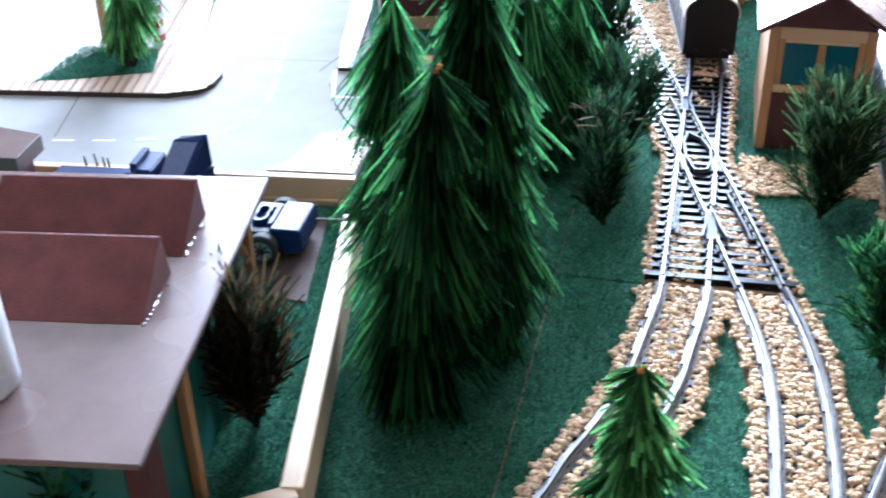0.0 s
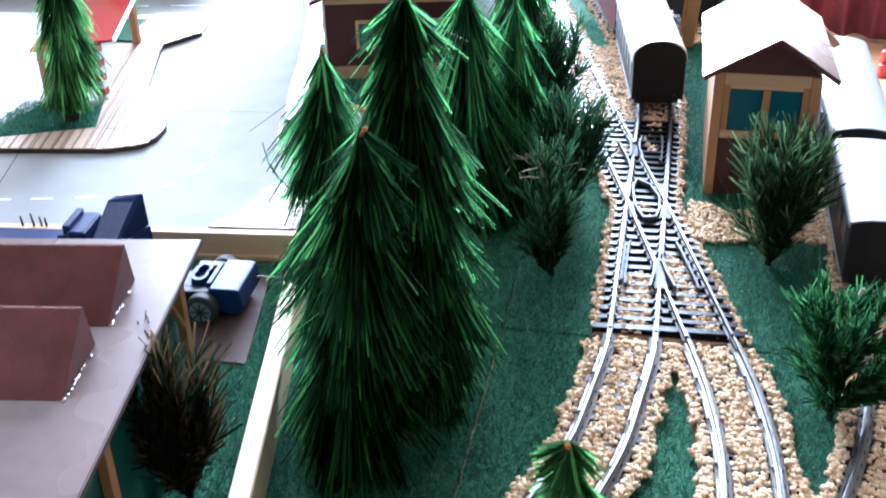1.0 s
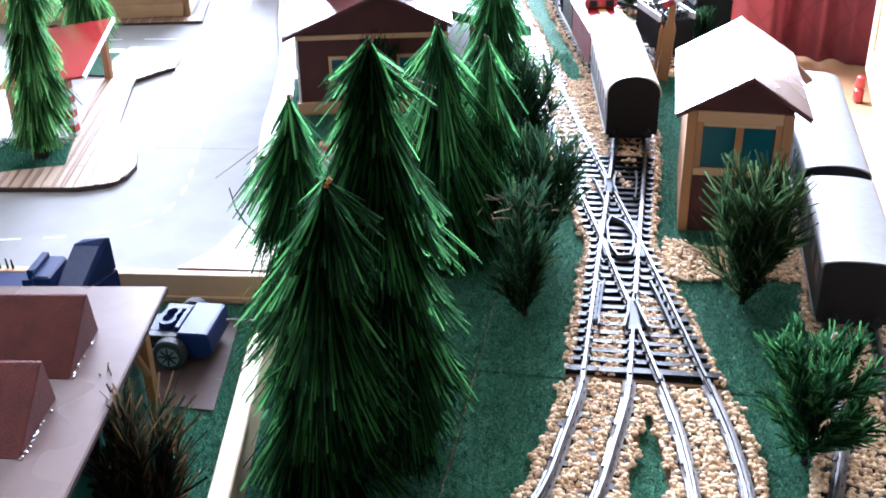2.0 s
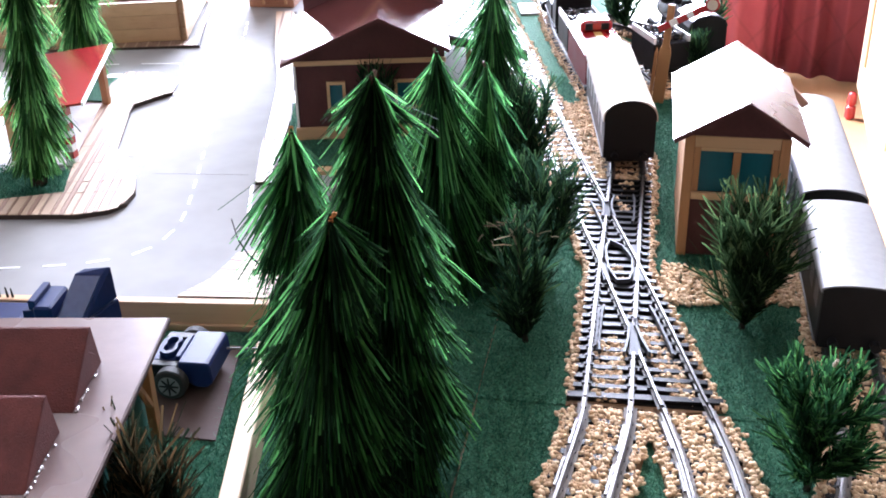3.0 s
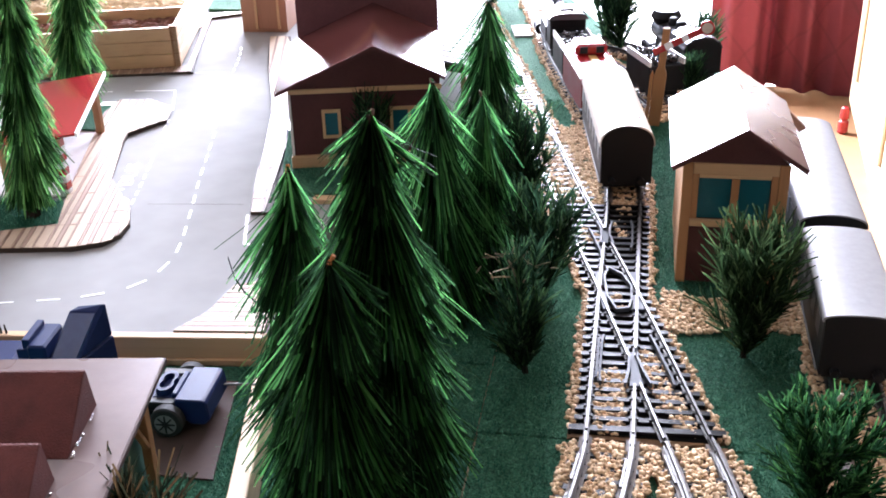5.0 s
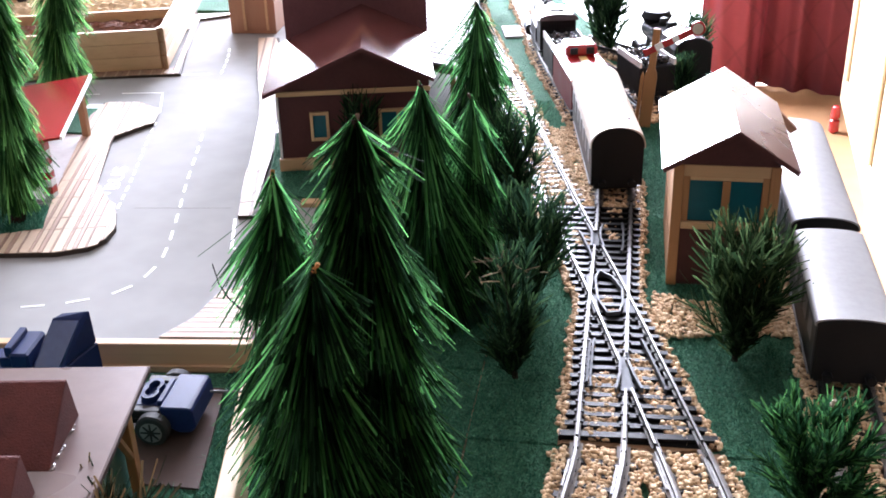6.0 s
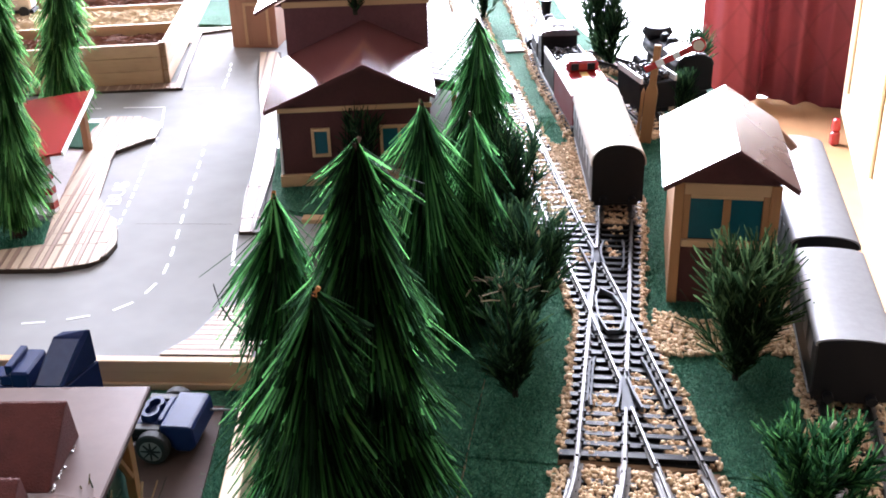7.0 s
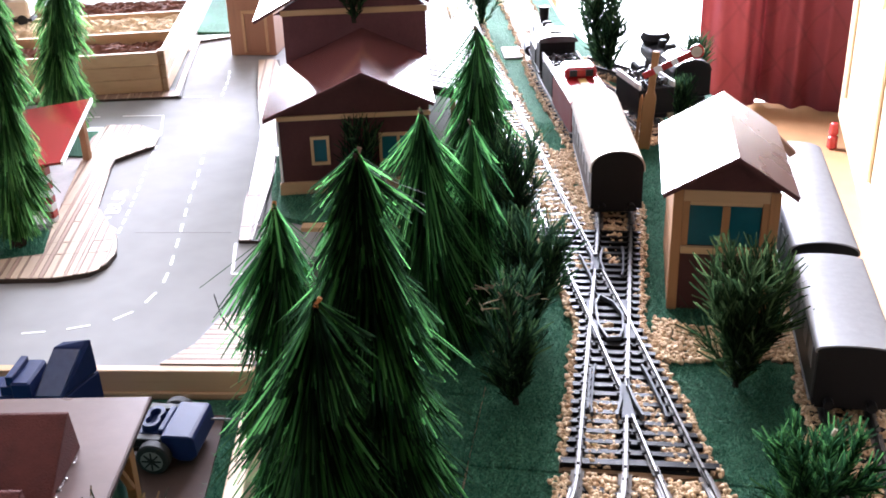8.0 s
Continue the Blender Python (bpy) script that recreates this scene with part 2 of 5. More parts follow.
# ---------------------------------------------------------------- mesh helpers (millimetres)
def finish(bm, name, material, parent=None, label="", bevel=0.0, smooth=False):
    if bevel:
        edges = [e for e in bm.edges if len(e.link_faces) == 2 and e.calc_face_angle(0) > 0.5]
        bmesh.ops.bevel(bm, geom=edges, offset=bevel, segments=1, affect="EDGES", clamp_overlap=True)
    bmesh.ops.scale(bm, vec=(MM, MM, MM), verts=bm.verts)
    me = bpy.data.meshes.new(name)
    bm.to_mesh(me)
    bm.free()
    me.materials.append(material)
    if smooth:
        me.polygons.foreach_set("use_smooth", [True] * len(me.polygons))
    ob = new(name, me)
    if parent:
        ob.parent = parent
    if label:
        ob["label"] = label
    return ob


def part(name, bm, material, parent, label="", bevel=0.0, smooth=False):
    return finish(bm, name, material, parent, label, bevel, smooth)


def thing(name, x, y, z, yaw, label, category, group="", kind=""):
    ob = new(name)
    ob.empty_display_size = 0.01
    ob.matrix_world = pose(x * MM, y * MM, z * MM, 0, 0, yaw)
    return tagged(ob, label, category, group, kind)


def box(x0, x1, y0, y1, z0, z1, bm=None):
    bm = bm or bmesh.new()
    r = bmesh.ops.create_cube(bm, size=1)
    for v in r["verts"]:
        v.co = Vector(((x0 + x1) / 2 + v.co.x * (x1 - x0), (y0 + y1) / 2 + v.co.y * (y1 - y0), (z0 + z1) / 2 + v.co.z * (z1 - z0)))
    return bm


def prism(poly, z0, z1, bm=None):
    """A slab over a polygon of the plan."""
    bm = bm or bmesh.new()
    lo = [bm.verts.new((x, y, z0)) for x, y in poly]
    hi = [bm.verts.new((x, y, z1)) for x, y in poly]
    bm.faces.new(lo[::-1])
    bm.faces.new(hi)
    n = len(poly)
    for i in range(n):
        bm.faces.new((lo[i], lo[(i + 1) % n], hi[(i + 1) % n], hi[i]))
    bmesh.ops.recalc_face_normals(bm, faces=bm.faces)
    return bm


def extrude_profile(profile, y0, y1, bm=None, m=None):
    """A profile in x and z, drawn out along y."""
    bm = bm or bmesh.new()
    m = m or Matrix()
    a = [bm.verts.new(m @ Vector((x, y0, z))) for x, z in profile]
    b = [bm.verts.new(m @ Vector((x, y1, z))) for x, z in profile]
    bm.faces.new(a)
    bm.faces.new(b[::-1])
    n = len(profile)
    for i in range(n):
        bm.faces.new((a[i], b[i], b[(i + 1) % n], a[(i + 1) % n]))
    bmesh.ops.recalc_face_normals(bm, faces=bm.faces)
    return bm


def tube(r0, r1, length, m=None, seg=16, bm=None):
    """A round bar along +z from the origin, moved by m."""
    bm = bm or bmesh.new()
    m = m or Matrix()
    bmesh.ops.create_cone(bm, cap_ends=True, segments=seg, radius1=r0, radius2=r1, depth=length, matrix=m @ Matrix.Translation((0, 0, length / 2)))
    return bm


def sweep(path, profile, bm=None):
    """A profile (side, height) carried along a path of (x, y, z)."""
    bm = bm or bmesh.new()
    rings = []
    for i, p in enumerate(path):
        a, b = path[max(0, i - 1)], path[min(len(path) - 1, i + 1)]
        d = Vector((b[0] - a[0], b[1] - a[1], 0)).normalized()
        side = Vector((d.y, -d.x, 0))
        rings.append([bm.verts.new(Vector(p) + side * s + Vector((0, 0, h))) for s, h in profile])
    n = len(profile)
    for r0, r1 in zip(rings, rings[1:]):
        for i in range(n):
            bm.faces.new((r0[i], r0[(i + 1) % n], r1[(i + 1) % n], r1[i]))
    bm.faces.new(rings[0][::-1])
    bm.faces.new(rings[-1])
    bmesh.ops.recalc_face_normals(bm, faces=bm.faces)
    return bm


def arc_profile(w, z_eave, z_top, n=8):
    """Half of a rounded roof's outline, as x and z."""
    out = []
    for i in range(n + 1):
        a = math.pi * i / n
        out.append((-w / 2 * math.cos(a), z_eave + (z_top - z_eave) * math.sin(a) ** 0.8))
    return out


def smooth_line(pts, step):
    """Points at even steps along a smooth curve through pts."""
    pts = [np.array(p, float) for p in pts]
    ext = [2 * pts[0] - pts[1]] + pts + [2 * pts[-1] - pts[-2]]
    fine = []
    for i in range(1, len(ext) - 2):
        p0, p1, p2, p3 = ext[i - 1:i + 3]
        for t in np.linspace(0, 1, 24, endpoint=False):
            fine.append(0.5 * (2 * p1 + (p2 - p0) * t + (2 * p0 - 5 * p1 + 4 * p2 - p3) * t * t + (3 * p1 - p0 - 3 * p2 + p3) * t ** 3))
    fine.append(pts[-1])
    fine = np.array(fine)
    s = np.concatenate([[0], np.cumsum(np.hypot(*np.diff(fine, axis=0).T))])
    u = np.arange(0, s[-1], step)
    return np.stack([np.interp(u, s, fine[:, 0]), np.interp(u, s, fine[:, 1])], 1)


# ---------------------------------------------------------------- room
def room():
    z0, z1 = -0.75, 1.75
    x0, x1, y0, y1 = -2.5, 1.6, -1.8, 3.1
    def slab(name, a, b, c, d, e, f, m, label, cat):
        bm = box(a / MM, b / MM, c / MM, d / MM, e / MM, f / MM)
        return tagged(finish(bm, name, m), label, cat, kind="structure")
    slab("floor", x0, x1, y0, y1, z0 - 0.1, z0, M_FLOOR, "warm brown wooden floor of the room", "floor")
    # ceiling and walls out of view, added to close the room and bounce light
    slab("ceiling", x0, x1, y0, y1, z1, z1 + 0.1, M_CEIL, "unseen ceiling of the room, kept dark to limit bounced light", "ceiling")
    slab("wall_south", x0, x1, y0 - 0.1, y0, z0, z1, M_WALL, "unseen wall of the room, kept dark to limit bounced light", "wall")
    slab("wall_east", x1, x1 + 0.1, y0 - 0.1, y1 + 0.1, z0, z1, M_WALL, "unseen wall of the room, kept dark to limit bounced light", "wall")
    # unseen west wall, with an opening made for the side fill
    w = box(x0 / MM - 100, x0 / MM, y0 / MM, 0, z0 / MM, z1 / MM)
    box(x0 / MM - 100, x0 / MM, 1500, y1 / MM, z0 / MM, z1 / MM, w)
    box(x0 / MM - 100, x0 / MM, 0, 1500, z0 / MM, -100, w)
    box(x0 / MM - 100, x0 / MM, 0, 1500, 1250, z1 / MM, w)
    tagged(finish(w, "wall_west", M_WALL), "unseen wall with an opening added for side fill light", "wall", kind="structure")
    # north wall with the glazed door's opening
    w = box(x0 / MM, -1550, 3100, 3200, z0 / MM, z1 / MM)
    box(560, x1 / MM, 3100, 3200, z0 / MM, z1 / MM, w)
    box(-1550, 560, 3100, 3200, 1550, z1 / MM, w)
    tagged(finish(w, "wall_north", M_WALL), "pale wall round a wide bright glazed opening", "wall", kind="structure")
    win = tagged(new("window_1"), "wide floor-length window, glaring with daylight", "window", kind="structure")
    for x in (-1530, -850, -170, 510):
        part("window_frame", box(x, x + 45, 3120, 3170, z0 / MM, 1550), M_CABINET, win)
    part("window_frame", box(-1530, 555, 3122, 3168, z0 / MM, z0 / MM + 50), M_CABINET, win)
    glow = bpy.data.materials.new("bright_outdoors")
    glow.use_nodes = True
    glow.node_tree.nodes["Principled BSDF"].inputs["Emission Color"].default_value = (0.9, 0.95, 1, 1)
    glow.node_tree.nodes["Principled BSDF"].inputs["Emission Strength"].default_value = 3.0
    tagged(finish(box(-2600, 1400, 3700, 3720, -1200, 2600), "backdrop", glow), "glaring bright daylight outside the window", "backdrop", kind="structure")
    # pleated curtain
    cur = bmesh.new()
    plan = smooth_line([(280, 2985), (345, 2955), (405, 2985), (438, 3035), (462, 3082), (500, 3058), (548, 3012), (590, 3022), (640, 2985), (692, 2992)], 3.0)
    xs = range(len(plan))
    rows_ = [(-738, 1.0), (-200, 0.95), (600, 0.9), (1600, 0.85)]
    grid = []
    for z, a in rows_:
        grid.append([cur.verts.new((x + 3 * math.sin(i / 5.3), 2985 + (y - 2985) * a + 9 * math.sin(i / 4.1) + 5 * math.sin(i / 9.7), z)) for i, (x, y) in enumerate(plan)])
    for r0, r1 in zip(grid, grid[1:]):
        for i in range(len(xs) - 1):
            cur.faces.new((r0[i], r0[i + 1], r1[i + 1], r1[i]))
    c = finish(cur, "curtain", M_CURTAIN, smooth=True)
    c.modifiers.new("thickness", "SOLIDIFY").thickness = 0.004
    tagged(c, "red pleated curtain hanging beside the bright window", "curtain")
    # cream cabinet on feet
    cab = thing("cabinet", 545, 1600, -750, -4.7, "cream painted cabinet with two doors and round knobs", "cabinet")
    part("body", box(0, 420, 0, 1125, 40, 900), M_CABINET, cab, bevel=4)
    part("plinth", box(15, 405, 15, 1110, 0, 39.5), M_CABINET, cab)
    for a, b, k in ((12, 556, 500), (568, 1113, 620)):
        d = part("door", box(-10, -1, a, b, 92, 880), M_CABINET, cab, bevel=2)
        for fa, fb, lo, hi in ((a, a + 60, 92, 880), (b - 60, b, 92, 880), (a + 60.2, b - 60.2, 92, 160), (a + 60.2, b - 60.2, 812, 880)):
            part("door_frame", box(-19, -10.1, fa, fb, lo, hi), M_CABINET, d, "", 3)
        part("knob", tube(9, 15, 22, Matrix.Translation((-16.5, k, 520)) @ pose(0, 0, 0, 0, -90, 0), 16), M_CABINET, d, "round cream knob", 2)
    can = thing("canister", 614, 2722, -750, 0, "small bright red plastic canister on the floor", "canister")
    part("body", tube(13, 13, 38), M_RED, can, bevel=5)
    part("cap", tube(13, 10, 34, Matrix.Translation((0, 0, 38.2))), M_RED, can, bevel=4)


room()


# ---------------------------------------------------------------- base board, ground and levels
def ground():
    b = prism([(-520, 40), (192, 40), (192, 640), (136, 792), (120, 806), (66, 850), (15, 1000), (-15, 1150), (-520, 1150)], -34, 0)
    tagged(finish(b, "base_board", M_BOARD, bevel=1), "brown wooden base board of the model layout", "board", kind="structure")
    for x, y in ((-480, 80), (150, 80), (-480, 1110), (-90, 1110)):
        leg = box(x - 25, x + 25, y - 25, y + 25, -750, -34.1)
        tagged(finish(leg, "table_leg", M_BOARD), "square wooden leg under the base board", "leg", "table legs")
    mats = [
        ([(-63, 48), (20.4, 48), (20.4, 296.6), (-63, 296.6)], 2.0),
        ([(-63, 297.8), (20.4, 297.8), (20.4, 348.4), (-63, 348.4)], 2.0),
        ([(-63, 349.8), (20.4, 349.8), (20.4, 640), (-30, 760), (-120, 1140), (-200, 1140), (-180, 640), (-63, 470)], 2.0),
        ([(21.6, 48), (189, 48), (189, 300.4), (21.6, 300.4)], 2.0),
        ([(21.2, 301.8), (189, 301.8), (189, 640), (134, 790), (119, 804), (64, 848), (12, 1000), (-17, 1140), (-118, 1140), (-29, 760), (21.6, 640)], 2.0),
    ]
    for poly, h in mats:
        g = finish(prism(poly, 0.05, h), "grass_mat", M_GRASS)
        tagged(g, "short-piled dark green grass mat", "grass mat", "grass mats", "structure")


ground()

ROAD_Z = 24.0


def road_board():
    poly = [(-515, 278.4), (-70, 326.7), (-74, 448), (-24, 456), (-22, 640), (-30, 700), (-70, 860), (-130, 1130), (-515, 1130)]
    tagged(finish(prism(poly, 2.4, ROAD_Z), "road", M_ROAD), "smooth grey card road on a raised board", "road", kind="structure")
    # front plank
    pl = thing("plank", -72, 321.9, 0, 6.2, "pale pine plank edging the raised road", "plank")
    part("board", box(-443, 3, 0, 4.6, 10, ROAD_Z + 0.3), M_PINE, pl, bevel=0.4)
    part("batten", box(-443, 3, -1.6, -0.05, 11.9, 14.6), M_PINE, pl, "thin pale batten", 0.3)
    # yard beside the garage: lower level
    y = prism([(-515, 60), (-34, 60), (-34, 146), (-66, 320.4), (-515, 271.6)], 2.4, 12)
    tagged(finish(y, "yard_ground", M_GRASS), "green grass mat of the lower yard", "ground", kind="structure")
    tagged(finish(prism([(-180, 246), (-64.4, 246), (-76.6, 307), (-180, 297)], 12.05, 13), "yard_pad", M_BROWNPAD), "flat brown card yard under the parked cars", "pavement", kind="structure")
    # sloping timber edging by the trees
    e = thing("timber_edging", -29, 147, 0, 11.5, "pale square timber edging the yard", "edging")
    part("timber", box(-7.0, 0, 0, 160, 2.2, 19), M_PINE_Y, e, bevel=0.5)
    end = part("timber", box(-6, 0.5, -60, 2, 2.2, 18.6), M_PINE_Y, e, bevel=0.5)
    end.matrix_local = pose(-29 * MM, 147 * MM, 0, 0, 0, 11.5).inverted() @ pose(-31 * MM, 143 * MM, 0, 0, 0, -55)


road_board()


def strip_pavement(name, poly, z0, z1, spacing, yaw, label, pattern=((1.0, 0),), cuts_at=()):
    """A pavement of thin wooden strips laid side by side over a polygon."""
    root = finish(prism(poly, z0, z1 - 0.5), name, M_DARKEDGE)
    tagged(root, label, "pavement", kind="structure")
    c, s = math.cos(radians(yaw)), math.sin(radians(yaw))
    loc = [(x * c + y * s, -x * s + y * c) for x, y in poly]
    lo, hi = min(p[0] for p in loc), max(p[0] for p in loc)
    u, turn = lo, 0
    unit = spacing
    while u < hi:
        share, dark = pattern[turn % len(pattern)]
        spacing, turn = unit * share, turn + 1
        def cuts(at):
            out = []
            for (ax, ay), (bx, by) in zip(loc, loc[1:] + loc[:1]):
                if (ax - at) * (bx - at) < 0:
                    out.append(ay + (by - ay) * (at - ax) / (bx - ax))
            return sorted(out)
        e0, e1 = u + 0.18, u + spacing - 0.18
        c0, c1, cm = cuts(e0), cuts(e1), cuts(u + spacing / 2)
        if len(c0) != len(cm):
            c0 = cm
        if len(c1) != len(cm):
            c1 = cm
        top = z1 + random.uniform(-0.08, 0.12)
        for k in range(0, len(cm) - 1, 2):
            if cm[k + 1] - cm[k] > 1:
                bm = prism([(e0, c0[k]), (e1, c1[k]), (e1, c1[k + 1]), (e0, c0[k + 1])], z1 - 0.45, top)
                bmesh.ops.rotate(bm, verts=bm.verts, cent=(0, 0, 0), matrix=Matrix.Rotation(radians(yaw), 3, "Z"))
                part("strip", bm, M_STRIPDARK if dark else M_STRIP, root)
        u += spacing
    for at in cuts_at:
        xs = sorted(ax + (bx - ax) * (at - ay) / (by - ay) for (ax, ay), (bx, by) in zip(loc, loc[1:] + loc[:1]) if (ay - at) * (by - at) < 0)
        for a, b in zip(xs[0::2], xs[1::2]):
            bm = prism([(a, at - 0.25), (b, at - 0.25), (b, at + 0.25), (a, at + 0.25)], z1 - 0.2, z1 + 0.16)
            bmesh.ops.rotate(bm, verts=bm.verts, cent=(0, 0, 0), matrix=Matrix.Rotation(radians(yaw), 3, "Z"))
            part("joint_line", bm, M_STRIPDARK, root, "dark cross joint")


strip_pavement("pavement_west", [(-300, 372), (-215, 384), (-188, 388), (-175, 395), (-170, 405), (-171, 418), (-179, 436), (-207, 473), (-226, 532), (-228, 541), (-214, 567), (-221, 591), (-238, 603), (-262, 601), (-258, 570), (-249, 541), (-221, 450), (-217, 438), (-206.7, 411.9), (-250, 392.3), (-300, 384)], ROAD_Z + 0.02, ROAD_Z + 2.8, 3.2, 14, "striped pavement of pale and dark wooden strips with a dark edge", ((1.5, 0), (0.45, 1), (0.9, 0), (0.7, 1), (1.1, 0), (0.3, 1)), (448, 462, 488, 512))
strip_pavement("pavement_east", [(-115, 439), (-104.5, 440), (-117.5, 493), (-125.4, 535), (-135, 566), (-144.6, 600), (-168, 690), (-193, 765), (-209, 762), (-187, 690), (-157.3, 606), (-137.1, 534), (-128.7, 492)], ROAD_Z + 0.02, ROAD_Z + 2.2, 3.4, 14, "narrow pale wooden pavement beside the road", ((1.6, 0), (0.35, 1)), (445, 470, 512))
strip_pavement("pavement_corner", [(-109, 322.8), (-71, 326.9), (-72, 368), (-86, 368.5), (-97, 365), (-100.5, 340)], ROAD_Z + 0.02, ROAD_Z + 0.75, 3.0, 96, "corner pavement of pale wooden strips", ((1.1, 0), (0.45, 1), (0.9, 0), (0.3, 1)))
strip_pavement("pavement_yard", [(-236, 668), (-258, 740), (-278, 816), (-255, 832), (-258, 838), (-289, 830), (-262, 740), (-246, 680), (-360, 648), (-359, 640)], ROAD_Z + 0.02, ROAD_Z + 2.2, 3.0, 15, "brown wooden kerb round the timber yard", ((1.0, 1), (1.2, 1), (0.5, 0)))

tagged(finish(prism([(-250, 541), (-258, 570), (-263, 601), (-420, 590), (-420, 372), (-301, 385), (-263, 391), (-251, 441.5), (-222, 452)], ROAD_Z + 0.03, ROAD_Z + 1.2), "shelter_pad", M_PAD), "smooth pale grey forecourt behind the pavement", "pavement", kind="structure")
for nm, poly in (("lawn", [(-262, 388), (-206.9, 412.1), (-217.2, 438), (-250, 441)]), ("lawn", [(-248.5, 545), (-236, 586), (-256, 590), (-285, 586), (-280, 546)]),
                 ("lawn", [(-130.5, 556), (-116, 556), (-109.5, 497), (-30, 515), (-30, 468), (-88, 464), (-106, 470), (-116.2, 498)]),
                 ("lawn", [(-290, 842), (-255, 842), (-250, 1000), (-330, 1000)])):
    tagged(finish(prism(poly, ROAD_Z + 0.04, ROAD_Z + 2.6), nm, M_GRASS), "small square of dark green grass mat", "grass mat", "small lawns", "structure")
tagged(finish(prism([(-143, 600), (-124, 600), (-114, 557), (-131.5, 557)], ROAD_Z + 0.03, ROAD_Z + 2.0), "station_pad", M_PAD), "pale card pad beside the station wall", "pavement", kind="structure")
sp = thing("plank", -88, 463, 0, 6, "pale pine plank edging the station lawn", "plank")
part("board", box(0, 56, -7, -0.5, 20, ROAD_Z + 2.4), M_PINE, sp, bevel=0.4)


# ---------------------------------------------------------------- road markings
def marking(poly, z=ROAD_Z + 0.02):
    tagged(finish(prism(poly, z, z + 0.12), "road_marking", M_LINE), "thin white painted road line", "road marking", "road markings", "structure")


def stroke(a, b, w=1.1):
    d = Vector((b[0] - a[0], b[1] - a[1], 0)).normalized()
    n = Vector((d.y, -d.x, 0)) * w / 2
    marking([(a[0] - n.x, a[1] - n.y), (b[0] - n.x, b[1] - n.y), (b[0] + n.x, b[1] + n.y), (a[0] + n.x, a[1] + n.y)])


def dashed(pts, dash, gap, w=1.1, start=0.0):
    line = smooth_line(pts, 1.0)
    i = start
    while i + dash < len(line):
        stroke(line[int(i)], line[int(i + dash)], w)
        i += dash + gap


dashed([(-260, 328), (-215, 333), (-177, 341.5), (-157, 349), (-141, 361.5), (-136.3, 382), (-138.2, 402), (-148, 441), (-160, 485), (-176, 549), (-190, 595), (-205, 642)], 10, 9.5, 1.2, 3)
dashed([(-209, 676), (-217, 712), (-228, 750)], 7, 7, 1.2)
dashed([(-180, 434), (-193, 488), (-207.4, 541), (-216, 577)], 6.5, 5, 1.2)
stroke((-220, 591), (-234.3, 630.7), 1.2)
stroke((-234.3, 630.7), (-262, 627), 1.2)
stroke((-236, 671), (-216, 674), 0.9)
stroke((-290, 622), (-277, 624), 1.0)
stroke((-203.5, 460.5), (-195.5, 464.0), 0.9)
stroke((-199.5, 456.5), (-195.5, 464.0), 0.9)
stroke((-116.6, 439), (-107, 406), 1.4)
stroke((-107, 406), (-86, 408), 1.2)


def seam(a, b, w=0.35):
    d = Vector((b[0] - a[0], b[1] - a[1], 0)).normalized()
    n = Vector((d.y, -d.x, 0)) * w / 2
    poly = [(a[0] - n.x, a[1] - n.y), (b[0] - n.x, b[1] - n.y), (b[0] + n.x, b[1] + n.y), (a[0] + n.x, a[1] + n.y)]
    tagged(finish(prism(poly, ROAD_Z + 0.01, ROAD_Z + 0.05), "road_seam", M_DARKEDGE), "thin grey seam between two road cards", "seam", "road seams", "structure")


seam((-233.1, 382.3), (-219.5, 336.4), 0.5)
seam((-173.7, 446.3), (-123.2, 451.5), 0.15)


def lettering(text, x, y, z, size, yaw, material, name, label):
    cu = bpy.data.curves.new(name, "FONT")
    cu.body, cu.size, cu.extrude, cu.align_x = text, size * MM, 0.00004, "CENTER"
    ob = new(name, cu)
    me = bpy.data.meshes.new_from_object(ob)
    bpy.data.objects.remove(ob)
    me.materials.clear()
    me.materials.append(material)
    ob = new(name, me)
    ob.matrix_world = pose(x * MM, y * MM, z * MM, 0, 0, yaw) @ Matrix.Diagonal((1.4, 0.8, 1, 1))
    return tagged(ob, label, "road marking", kind="structure")


lettering("BUS", -197.5, 485, ROAD_Z + 0.08, 14, 104, M_LINE, "road_lettering", "white painted word BUS on the road")

# ---------------------------------------------------------------- railway tracks
RAIL_TOP = 8.0
MAIN = [(20, 105), (43, 165), (49, 185), (57, 207), (64, 232), (68, 259), (71.2, 285), (71.7, 300)]
MAIN2 = [(71.7, 300.6), (71.9, 400), (72.4, 517)]
MAIN3 = [(72.4, 517.6), (71.6, 545), (68.5, 580), (61, 614), (50.5, 667), (36, 723), (17, 800), (-2, 900), (-30, 1030), (-52, 1120)]
DIAG0 = [(108, 80), (112.3, 130), (113.1, 191), (112.6, 232), (108.5, 264.5), (103.5, 288), (100.6, 300)]
DIAG = [(100.2, 300.7), (85.3, 359.9), (71.3, 414), (58.0, 462.4), (42.2, 520), (17.2, 615.6)]
DIAG2 = [(17.0, 616.2), (-13, 728), (-50, 865), (-80, 1000), (-105, 1110)]
EAST = [(125, 140), (140, 190), (152, 225), (160.5, 258), (165, 290), (167, 340), (168.5, 430), (170, 560), (170.6, 636)]
SIDING = [(15, 862), (31.4, 816.4), (41.8, 793.3), (58.5, 761.8), (74.1, 731), (84.6, 706), (92.6, 685.6), (97.5, 671)]
SIDING_EAST = [(38, 846), (66, 822), (90, 797), (106, 767), (117, 737), (124, 712), (128, 690)]


def offset(line, d):
    t = np.gradient(line, axis=0)
    t /= np.hypot(t[:, 0], t[:, 1])[:, None]
    return line + np.stack([t[:, 1], -t[:, 0]], 1) * d


